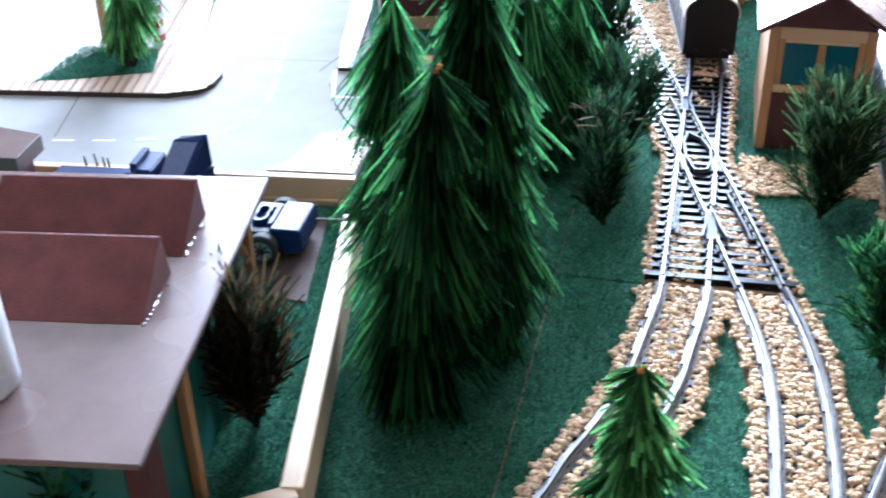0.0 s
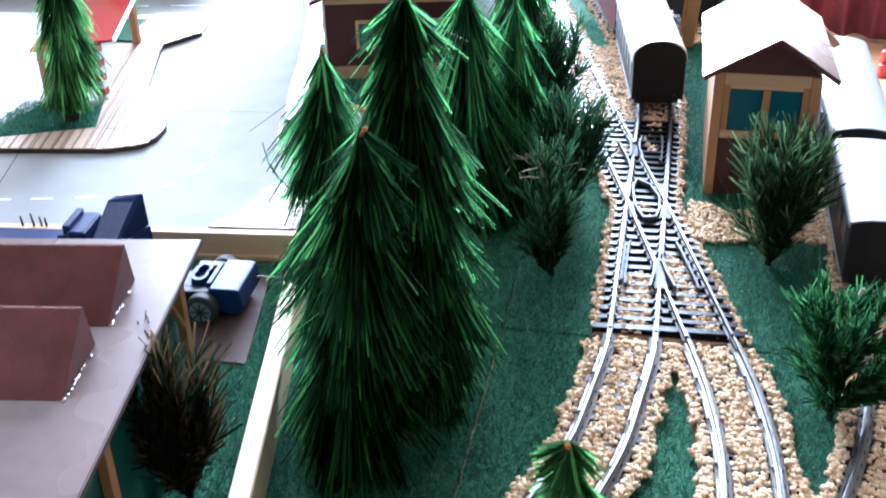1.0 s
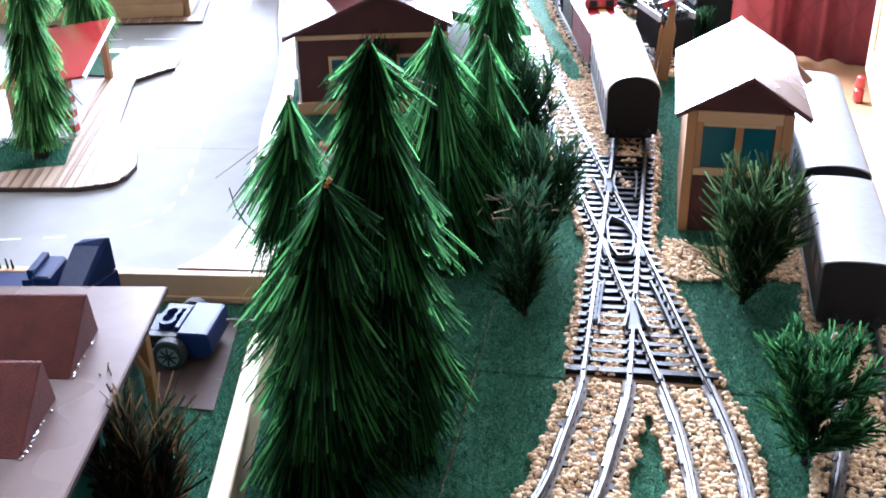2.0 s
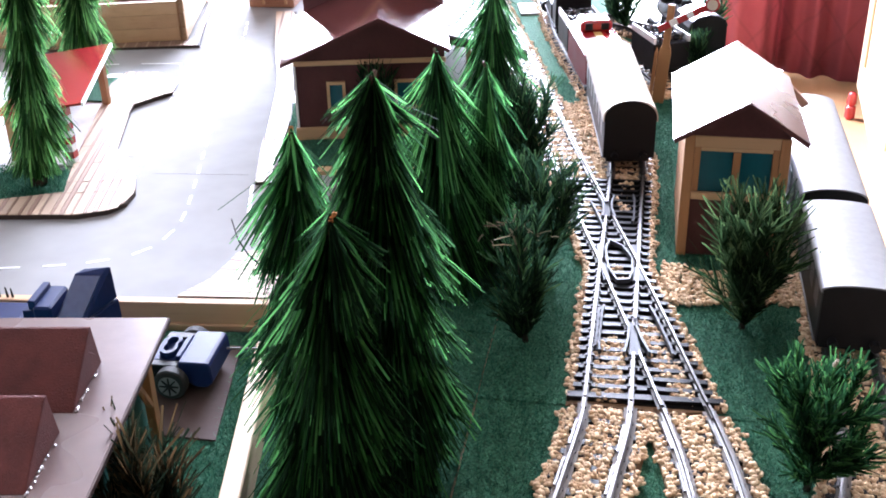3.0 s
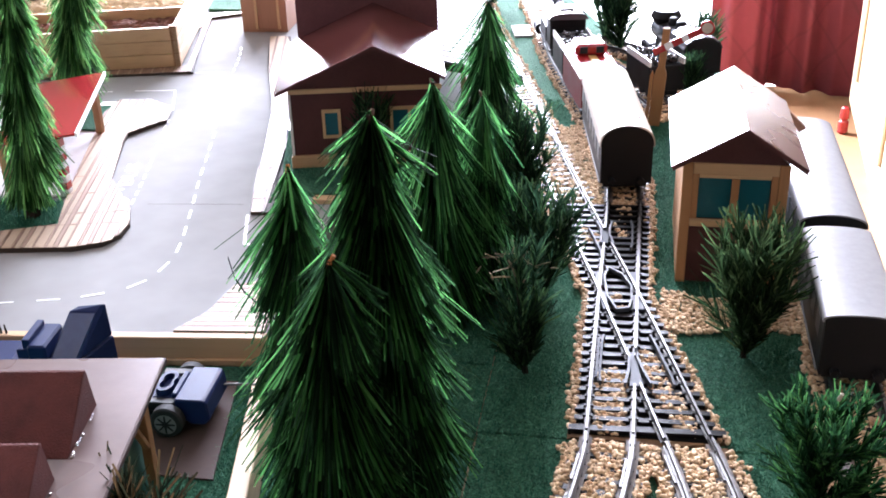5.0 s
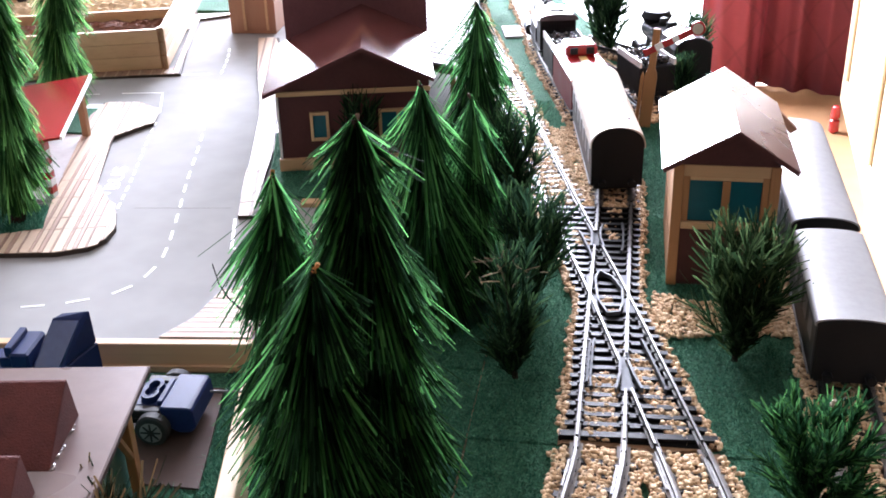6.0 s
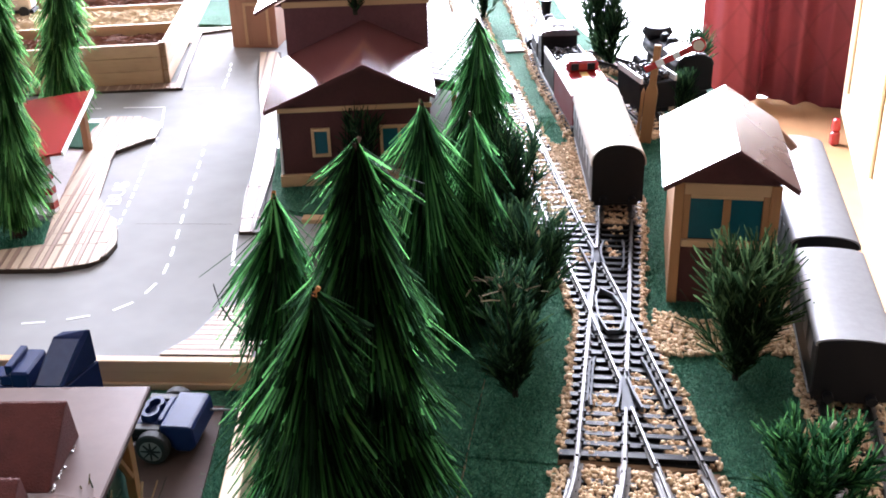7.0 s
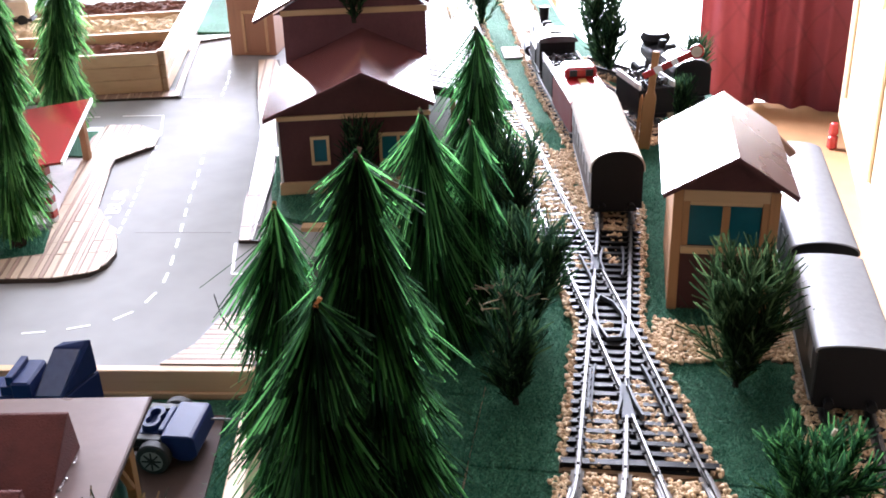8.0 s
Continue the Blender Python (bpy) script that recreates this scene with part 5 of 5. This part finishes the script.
def semaphore():
    r = thing("semaphore_signal", 89.0, 654, 1.9, -8, "wooden semaphore signal with a raised red and white arm", "signal")
    m = pose(0, 0, 0, 0, 4, 0)
    def put(bm):
        bmesh.ops.transform(bm, matrix=m, verts=bm.verts)
        return bm
    prof = [(-3.9, 0), (3.6, 0), (3.8, 34), (3.2, 37), (2.0, 40), (2.0, 66), (-2.3, 66), (-2.3, 40), (-3.5, 37), (-4.1, 34)]
    part("post", put(extrude_profile(prof, -2, 1.5)), M_PINE_Z, r, "shaped pale wooden post", 0.3)
    part("post", put(extrude_profile([(-6.6, 0), (-4.6, 0), (-4.6, 34), (-5.6, 37), (-6.6, 34)], -1.6, 1.2)), M_PINE_Z, r, "", 0.2)
    arm = pose(-1, -2.8, 53, 0, -33, 0)
    red, white = bmesh.new(), bmesh.new()
    for k, (a, b) in enumerate(((-6, 2), (2, 7), (7, 14), (14, 18), (18, 28))):
        tgt = red if k % 2 == 0 else white
        tmp = box(a + 0.02, b - 0.02, -0.6, 0.6, -2.1, 2.1)
        bmesh.ops.transform(tmp, matrix=m @ arm, verts=tmp.verts)
        me = bpy.data.meshes.new("t")
        tmp.to_mesh(me)
        tmp.free()
        tgt.from_mesh(me)
        bpy.data.meshes.remove(me)
    part("arm", red, M_RED, r, "red arm blade")
    part("band", white, M_LINE, r, "white bands of the arm")
    t = tube(4.6, 4.6, 1.4, m @ arm @ Matrix.Translation((31, 0.7, 0)) @ pose(0, 0, 0, 90, 0, 0), 20)
    part("disc", t, M_RED, r, "round red arm end")
    t = tube(3.4, 3.4, 0.5, m @ arm @ Matrix.Translation((31, -0.75, 0)) @ pose(0, 0, 0, 90, 0, 0), 20)
    part("lens", t, M_CREAM, r, "pale round lens")


semaphore()


# ---------------------------------------------------------------- vehicles
def wheelset(root, y, half=8.6, r=5.0, m=None):
    for s in (-1, 1):
        part("wheel", tube(r, r, 2.4, Matrix.Translation((s * half - (1.2 if s > 0 else 1.2), y, r)) @ pose(0, 0, 0, 0, 90, 0), 14), M_BLACK, root)


LINE = smooth_line(MAIN2 + MAIN3[1:], 1.0)


def on_line(s0, s1, line=None):
    line = LINE if line is None else line
    a, b = line[int(s0)], line[int(s1)]
    return (a[0] + b[0]) / 2, (a[1] + b[1]) / 2, math.degrees(math.atan2(-(b[0] - a[0]), b[1] - a[1]))


def coach(x, y, yaw, length, width, eave, top, roof_m, side_m, label, vents=0):
    r = thing("railway_coach", x, y, RAIL_TOP, yaw, label, "coach", "model coaches")
    h, w = length / 2, width
    part("body", box(-w / 2 + 0.8, w / 2 - 0.8, -h, h, 6, eave - 0.1), side_m, r, "", 0.5)
    part("end_plate", box(-w / 2 + 1, w / 2 - 1, -h - 1.0, -h - 0.05, 6.2, eave - 0.2), M_BLACK, r, "black coach end")
    prof = arc_profile(w, eave, top, 28)
    prof += [(w / 2 - 0.02, eave - 1.0), (-w / 2 + 0.02, eave - 1.0)]
    part("roof", extrude_profile(prof, -h - 0.8, h + 0.8), roof_m, r, "long rounded roof", smooth=False)
    inner = [(px_ * 0.96, z - 0.6) for px_, z in arc_profile(w, eave, top, 20)]
    part("end_wall", extrude_profile(inner, -h - 1.1, -h - 0.82), M_BLACK, r, "black coach end")
    part("underframe", box(-w / 2 + 3, w / 2 - 3, -h + 3, h - 3, 2.5, 5.9), M_BLACK, r)
    for s in (-1, 1):
        for i in range(int(length // 16)):
            yy = -h + 8 + i * 16
            part("side_window", box(s * (w / 2 - 0.75) - 0.2, s * (w / 2 - 0.75) + 0.2, yy, yy + 10, eave - 13, eave - 4), M_HUB, r, "grey coach window")
        part("buffer", tube(2, 2, 3.5, Matrix.Translation((s * 8, -h - 4.5, 8)) @ pose(0, 0, 0, -90, 0, 0), 10), M_BLACK, r)
        part("step_board", box(s * (w / 2 - 1.6) - 0.8, s * (w / 2 - 1.6) + 0.8, -h + 6, h - 6, 3.5, 4.5), M_SILVER, r, "pale step board")
    for yy in (-h + 14, -h + 26, h - 26, h - 14):
        wheelset(r, yy)
    for i in range(vents):
        yy = -h + 14 + i * (length - 28) / (max(1, vents - 1))
        for s in (-1, 1):
            v = bmesh.new()
            for k in (-1.1, 1.1):
                box(s * 6.5 + k - 0.7, s * 6.5 + k + 0.7, yy - 1.7 + 3 * s, yy + 1.7 + 3 * s, top - 2.2, top - 0.75, v)
            part("roof_vent", v, M_HUB, r, "pair of short grey roof vents", 0.2)
    return r


# the train on the main line
cx, cy, cyaw = on_line(226, 338)
coach(cx, cy, cyaw, 114, 30, 28.5, 40, M_CREAM, M_COACH, "model coach with a long cream roof and dark sides", 4)


def caboose(x, y, yaw):
    r = thing("goods_van", x, y, RAIL_TOP, yaw, "red model brake van with a raised roof box and yellow stripe", "wagon")
    part("body", box(-14, 14, -36, 36, 5, 28), M_REDSIDE, r, "dull dark red side", 0.5)
    prof = arc_profile(30, 28.1, 31.5, 8) + [(14.9, 27.2), (-14.9, 27.2)]
    part("roof", extrude_profile(prof, -37.5, 37.5), M_RED, r)
    part("roof_box", box(-11, 11, 4, 24, 31, 39), M_RED, r, "raised red lookout box", 2.0)
    for s in (-1, 1):
        part("lookout_window", box(s * 5.5 - 2.6, s * 5.5 + 2.6, 3.2, 3.95, 33, 37.5), M_BLACK, r, "dark lookout window")
        part("step", box(s * 13 - 2, s * 13 + 2, -40, -36.1, 5, 8), M_BLACK, r)
    part("stripe", box(-2.6, 2.6, -36, 3, 31.3, 31.75), M_YELLOW, r, "yellow roof stripe")
    for k in range(4):
        part("lettering_bar", box(4 + k * 2.2, 5.3 + k * 2.2, -33, -29.5, 30.6, 31.5), M_LINE, r, "small white bar of lettering")
    part("underframe", box(-10, 10, -34, 34, 2.5, 4.9), M_BLACK, r)
    for yy in (-24, -14, 14, 24):
        wheelset(r, yy)


vx, vy, vyaw = on_line(346, 420)
caboose(vx, vy, vyaw)


def tender(x, y, yaw, label="black model tender heaped with shiny coal", name="coal_tender", category="tender"):
    r = thing(name, x, y, RAIL_TOP, yaw, label, category)
    part("body", box(-13, 13, -20, 20, 6, 24), M_BLACK, r, "", 0.5)
    for s in (-1, 1):
        part("side_plate", box(s * 12.4 - 0.7, s * 12.4 + 0.7, -20, 20, 24.1, 28.5), M_BUFFER, r, "pale rim plate")
    rng = np.random.default_rng(5)
    bm = bmesh.new()
    for i in range(130):
        q = Matrix.Translation((rng.uniform(-10, 10), rng.uniform(-17, 17), 24.5 + rng.uniform(0, 3.5))) @ pose(0, 0, 0, *rng.uniform(0, 180, 3))
        bmesh.ops.create_icosphere(bm, subdivisions=1, radius=rng.uniform(1.2, 2.3), matrix=q)
    part("coal", bm, M_COAL, r, "shiny black coal")
    part("underframe", box(-9, 9, -18, 18, 2.5, 5.9), M_BLACK, r)
    for yy in (-12, 0, 12):
        wheelset(r, yy)


M_COAL = painted("coal", (0.02, 0.02, 0.022), 0.2, 0.6, 0.3, 300)


def engine(x, y, yaw, label, name="steam_engine", funnel=False):
    r = thing(name, x, y, RAIL_TOP, yaw, label, "locomotive", "model engines")
    part("frame", box(-10, 10, -46, 50, 4, 9), M_BLACK, r, "", 0.3)
    part("running_board", box(-14.5, 14.5, -44, 48, 9.1, 10.2), M_BLACK, r)
    part("boiler", tube(9, 8.6, 66, Matrix.Translation((0, -20, 20)) @ pose(0, 0, 0, -90, 0, 0), 20), M_BLACK, r, "black round boiler", 0.4, True)
    part("smokebox_door", tube(7.6, 5, 2, Matrix.Translation((0, 46.1, 20)) @ pose(0, 0, 0, -90, 0, 0), 20), M_HUB, r, "grey smokebox door")
    if funnel:
        part("chimney", tube(8.0, 12.0, 6, Matrix.Translation((0, 36, 25)), 24), M_BLACK, r, "wide black funnel", 0.3)
        part("chimney_cap", tube(12.0, 9.5, 4.5, Matrix.Translation((0, 36, 31.05)), 24), M_BLACK, r, "", 0.3)
    else:
        part("chimney", tube(3.2, 4.4, 13, Matrix.Translation((0, 38, 28.2)), 16), M_BLACK, r)
    for yy, rr, hh in ((18, 4.4, 6), (2, 4.8, 7)):
        d = tube(rr, rr * 0.75, hh, Matrix.Translation((0, yy, 28)), 16)
        part("dome", d, M_BLACK, r, "black boiler dome", 0.8, True)
    if funnel:
        # a round-topped cab, its roof flush with the sides
        part("cab", extrude_profile([(-13.6, 10.3), (13.6, 10.3), (13.6, 27), (11.8, 31), (7, 33.9), (0, 35), (-7, 33.9), (-11.8, 31), (-13.6, 27)], -45, -14), M_BLACK, r, "black round-topped cab", 0.5)
        part("cab_roof", extrude_profile([(13.9, 27), (14.3, 27.2), (12.3, 31.6), (7.2, 34.6), (0, 35.8), (-7.2, 34.6), (-12.3, 31.6), (-14.3, 27.2), (-13.9, 27), (-12, 31.3), (-7.05, 34.2), (0, 35.3), (7.05, 34.2), (12, 31.3)], -44.6, -13), M_SILVERBLACK, r, "shiny dark rounded roof")
    else:
        part("cab", box(-13.5, 13.5, -43, -20.2, 10.3, 34), M_BLACK, r, "", 0.6)
        prof = arc_profile(30, 34.1, 38.5, 8) + [(14.9, 33.4), (-14.9, 33.4)]
        part("cab_roof", extrude_profile(prof, -46, -17), M_SILVERBLACK, r, "rounded grey cab roof")
        part("roof_hatch", box(-5, 5, -36, -28, 38.0, 39.6), M_SILVERBLACK, r, "", 0.3)
    for s in (-1, 1):
        part("cylinder", tube(4.6, 4.6, 16, Matrix.Translation((s * 12.5, 26, 8)) @ pose(0, 0, 0, -90, 0, 0), 14), M_BLACK, r)
        part("tank", box(s * 11.8 - 2.4, s * 11.8 + 2.4, -20, 16, 10.3, 22), M_BLACK, r, "", 0.5)
        part("buffer", tube(2.2, 2.2, 4, Matrix.Translation((s * 8, 50, 7.5)) @ pose(0, 0, 0, -90, 0, 0), 12), M_BUFFER, r, "white rimmed buffer")
        part("rod", box(s * 12.6 - 0.5, s * 12.6 + 0.5, -26, 22, 4.2, 5.6), M_RAIL, r, "bright connecting rod")
    part("buffer_beam", box(-14, 14, 48.1, 50, 4.5, 9), M_BUFFER, r, "pale buffer beam")
    for yy in (-26, -6, 12):
        wheelset(r, yy, 9.6, 6.6)
    for yy in (30, 42):
        wheelset(r, yy, 9.0, 4)
    return r


M_SILVERBLACK = painted("grey_black_metal", (0.09, 0.09, 0.095), 0.25, 0.6, 0.1, 90, 0.03)
tx, ty, tyaw = on_line(428, 466)
tender(tx, ty, tyaw)
ex, ey, eyaw = on_line(474, 566)
engine(ex, ey, eyaw, "black model steam engine with a rounded cab roof")

# stock on the siding and the east track
engine(107.5, 763, 18, "black model tank engine with a wide funnel parked on the siding", "tank_engine", True)
tender(88.5, 707.5, 23.5, "small black model coal wagon with a pale rim on the siding", "coal_wagon", "wagon")
coach(166.0, 380.6, -1, 79, 30, 30.5, 33.4, M_SILVER, M_COACH, "dark model coach with a silver roof on the east track")
coach(168.8, 500.6, -1, 132, 31, 27.5, 33, M_SILVER, M_COACH, "long dark model coach with a silver roof on the east track")


def car():
    r = thing("model_car", -86, 284, 13, 3, "dark blue plastic open-top model car with grey spoked hubs", "car")
    part("body", box(-18, 6, -8, 8, 3, 9.5), M_BLACK, r, "black lower body", 0.6)
    part("front", extrude_profile([(-2.5, 6.5), (3, 2.5), (8, 2.5), (10.5, 5), (9.8, 12.5), (8.6, 13.4), (-2.5, 13.4)], -11.6, 11.6), M_BLUE, r, "dark blue wide front", 0.6)
    part("bonnet", box(-5, -2.55, -7.5, 8.5, 9.6, 13.3), M_BLUE, r, "flat blue bonnet", 0.5)
    part("fender", box(-14, -2.6, -12, -8.1, 8.2, 12), M_BLACK, r, "black rear fender", 0.4)
    part("fender", box(-14, -2.6, 8.1, 12, 8.2, 12), M_BLACK, r, "black rear fender", 0.4)
    part("cockpit", box(-15, -5.05, -7, 8, 9.6, 11.2), M_BLUE, r, "", 0.4)
    # the two seats join in a waisted rim
    rim = [(-9.0 + 4.6 * math.cos(a) * (1.0 - 0.25 * abs(math.cos(a))), 0.5 + 6.6 * math.sin(a)) for a in np.linspace(0, 2 * math.pi, 36, endpoint=False)]
    ring = bmesh.new()
    n = len(rim)
    lo, hi, inn, low = [], [], [], []
    for x, y in rim:
        waist = 1.0 - 0.3 * math.exp(-((y - 0.5) / 1.8) ** 2)
        dx, dy = (x + 9.0) * waist, y - 0.5
        lo.append(ring.verts.new((-9.0 + dx * 1.15, 0.5 + dy * 1.08, 11.3)))
        hi.append(ring.verts.new((-9.0 + dx * 1.05, 0.5 + dy * 1.02, 13.8)))
        inn.append(ring.verts.new((-9.0 + dx * 0.68, 0.5 + dy * 0.76, 13.8)))
        low.append(ring.verts.new((-9.0 + dx * 0.6, 0.5 + dy * 0.7, 11.5)))
    for k in range(n):
        q = (k + 1) % n
        for s, t in ((lo, hi), (hi, inn), (inn, low)):
            ring.faces.new((s[k], s[q], t[q], t[k]))
    ring.faces.new(low)
    bmesh.ops.recalc_face_normals(ring, faces=ring.faces)
    part("seat_rim", ring, M_BLUE, r, "waisted blue rim round two seats")
    for s in (-1, 1):
        off = s * 14.6
        w = part("wheel", tube(6.3, 6.3, 4.6, Matrix.Translation((-4.5, off - 2.3, 6.3)) @ pose(0, 0, 0, -90, 0, 0), 28), M_TYRE, r, "black tyre", 0.7)
        face = off + (2.35 if s > 0 else -2.85)
        part("hub", tube(4.2, 3.8, 0.5, Matrix.Translation((-4.5, face, 6.3)) @ pose(0, 0, 0, -90, 0, 0), 22), M_HUB, w, "grey hub disc")
        sp = bmesh.new()
        for k in range(8):
            a = k * math.pi / 4
            tmp = Matrix.Translation((-4.5, face - (0.15 if s < 0 else -0.45), 6.3)) @ Matrix.Rotation(a, 4, "Y")
            tube(0.45, 0.3, 3.7, tmp, 6, sp)
        tube(1.2, 1.2, 0.7, Matrix.Translation((-4.5, face - 0.3, 6.3)) @ pose(0, 0, 0, -90, 0, 0), 12, sp)
        part("spokes", sp, M_BLACK, w, "dark spokes")
    part("axle", tube(0.8, 0.8, 24, Matrix.Translation((-4.5, -12, 6.3)) @ pose(0, 0, 0, -90, 0, 0), 8), M_BLACK, r)
    part("tow_bar", tube(0.5, 0.5, 15, Matrix.Translation((10, 8, 8)) @ pose(0, 0, 0, 0, 90, 4), 8), M_HUB, r, "thin grey rod")


car()


def hull(lower, upper, z0, z1):
    """A block between two four-cornered outlines."""
    bm = bmesh.new()
    a = [bm.verts.new((x, y, z0)) for x, y in lower]
    b = [bm.verts.new((x, y, z)) for (x, y), z in zip(upper, z1)]
    bm.faces.new(a[::-1])
    bm.faces.new(b)
    for i in range(4):
        bm.faces.new((a[i], a[(i + 1) % 4], b[(i + 1) % 4], b[i]))
    bmesh.ops.recalc_face_normals(bm, faces=bm.faces)
    return bm


def truck():
    r = thing("model_truck", -132.5, 269, 13, 6, "dark blue plastic model truck with a stepped bonnet", "truck")
    part("cab", hull([(4, -11), (15.5, -11), (22, 11), (4, 11)], [(4, -10), (15.3, -10), (21.6, 10.6), (4, 10.6)], 6, (34, 34, 34, 34)), M_BLUE, r, "blue cab", 0.5)
    top = part("cab_top", hull([(4.2, -9.8), (15.2, -9.8), (21.4, 10.4), (4.2, 10.4)], [(7.6, 6.6), (17.6, 6.6), (21.2, 10.2), (10.4, 10.2)], 34.1, (46.3, 46.3, 48.0, 46.6)), M_BLUE, r, "raked blue cab top", 0.7)
    part("windscreen", hull([(5.8, -8.9), (14.6, -8.9), (18.2, 5.6), (8.6, 5.6)], [(5.8, -9.1), (14.6, -9.1), (18.2, 5.4), (8.6, 5.4)], 34.9, (35.6, 35.6, 46.1, 46.1)), M_SCREEN, top, "glossy windscreen panel with its reflection painted pale")
    part("bonnet", box(-3, 3.9, -9, 8, 6, 40.5), M_BLUE, r, "", 0.8)
    for k in range(4):
        part("step", box(-12 + k * 2.4, -2.1, -9 + 0.4 * k, 8 - 0.4 * k, 27 + k * 3.9, 30.8 + k * 3.9), M_BLUE, r, "ribbed bonnet step", 0.3)
    part("nose", box(-13, -2.1, -9, 8, 6, 26.9), M_BLUE, r, "", 0.5)
    part("bed", box(-44, -13.1, -13, 13, 6, 30), M_BLUE, r, "", 0.8)
    for xx in (-34, -8, 14):
        for s in (-1, 1):
            part("wheel", tube(7, 7, 4, Matrix.Translation((xx, s * 14.5 - 2, 7)) @ pose(0, 0, 0, -90, 0, 0), 20), M_TYRE, r)


truck()


def cream_van():
    r = thing("model_van", -405, 752, ROAD_Z + 31, 14, "small cream model van on dark wheels in the bunker", "van")
    part("body", box(-16, 16, -9, 9, 5, 20), M_CREAM, r, "", 1.5)
    part("cab", box(-14, 2, -8, 8, 20.1, 26), M_CREAM, r, "cream cab top", 1.5)
    part("chassis", box(-17, 17, -8, 8, 2.5, 4.9), M_BLACK, r)
    for xx in (-10, 10):
        for s in (-1, 1):
            part("wheel", tube(4, 4, 3, Matrix.Translation((xx, s * 8.5 - 1.5, 4)) @ pose(0, 0, 0, -90, 0, 0), 16), M_TYRE, r)


cream_van()

# tiny twigs standing in a row along the plank
for x, h in ((-189.0, 5.0), (-184.0, 6.5), (-180.6, 5.0), (-178.4, 4.5)):
    y = 324.2 + (x + 72) * math.tan(math.radians(6.2))
    tw = thing("twig", x, y, ROAD_Z + 0.3, 0, "tiny dark dry twig standing on the plank", "twig", "tiny twigs")
    part("stalk", tube(0.55, 0.3, h, pose(0, 0, 0, 8, 6 - h, 0), 6), M_DARKSTEM, tw)

slab = thing("white_slab", -21, 877, 1.9, 12, "thin pale grey square slab lying on the grass", "slab")
part("slab", box(-9, 9, -17, 17, 0.05, 2), M_CANOPY, slab, bevel=0.3)


# ---------------------------------------------------------------- grass fibres
def fibres():
    rng = np.random.default_rng(9)
    zones = [((-63, 189), (110, 700), 2.0, 190000), ((-100, -34), (90, 318), 12.0, 40000), ((-142, -36), (465, 562), ROAD_Z + 2.6, 9000), ((-262, -206), (388, 440), ROAD_Z + 2.6, 8000)]
    lines = np.concatenate([smooth_line(p, 4.0) for p in (MAIN, MAIN2, MAIN3, DIAG0, DIAG, DIAG2, EAST)])
    V, F, base = [], [], 0
    for (xa, xb), (ya, yb), z, n in zones:
        p = np.stack([rng.uniform(xa, xb, n), rng.uniform(ya, yb, n)], 1)
        if z == 2.0:
            keep = np.ones(len(p), bool)
            for i in range(0, len(p), 2000):
                d = p[i:i + 2000, None] - lines[None]
                keep[i:i + 2000] = np.sqrt((d ** 2).sum(-1).min(1)) > 17.5
            keep &= (p[:, 1] < 638) | (p[:, 0] < 186 - (p[:, 1] - 638) * 0.37)
            keep &= ~((p[:, 0] > 92) & (p[:, 0] < 152) & (p[:, 1] > 386) & (p[:, 1] < 420))
            keep &= ~((p[:, 0] < -30) & (p[:, 1] < 330) & (p[:, 0] < -30 - (p[:, 1] - 147) * 0.2))
            p = p[keep]
        elif z == 12.0:
            edge = -36 - (p[:, 1] - 147).clip(0) * 0.2
            p = p[p[:, 0] < edge]
            p = p[(p[:, 0] > -56 - (p[:, 1] - 105) * 0.17) & ((p[:, 1] < 245) | (p[:, 0] > -76 + (306 - p[:, 1]) * 0.2))]
        elif xa < -250:
            p = p[(p[:, 0] < -207.5 - (p[:, 1] - 412) * 0.39) & (p[:, 1] > 404.6 + (p[:, 0] + 225) * 0.45)]
        elif z > 25 and xa > -150:
            p = p[(p[:, 1] < 500) & (p[:, 1] > 473) & (p[:, 0] > -108) | (p[:, 0] < -110) & (p[:, 0] > -116 - (p[:, 1] - 498) * 0.24) & (p[:, 0] < -110 - (p[:, 1] - 498) * 0.1) & (p[:, 1] > 498) & (p[:, 1] < 555)]
        m = len(p)
        a = rng.uniform(0, 2 * np.pi, m)
        l = rng.uniform(1.2, 3.8, m)
        w = rng.uniform(0.1, 0.27, m)
        dx, dy = np.cos(a), np.sin(a)
        zz = np.full(m, z)
        b0 = np.stack([p[:, 0] - dy * w, p[:, 1] + dx * w, zz - 0.2], 1)
        b1 = np.stack([p[:, 0] + dy * w, p[:, 1] - dx * w, zz - 0.2], 1)
        lean = rng.uniform(0.3, 1.3, m)
        t = np.stack([p[:, 0] + dx * l * lean, p[:, 1] + dy * l * lean, zz + l * 0.55], 1)
        V.append(np.stack([b0, b1, t], 1).reshape(-1, 3))
        F.append(np.arange(m * 3).reshape(-1, 3) + base)
        base += m * 3
    ob = new("grass_fibres", raw_mesh("grass_fibres", np.concatenate(V), np.concatenate(F), M_BLADE))
    tagged(ob, "short loose green fibres of the grass mats", "grass", kind="stuff")


fibres()
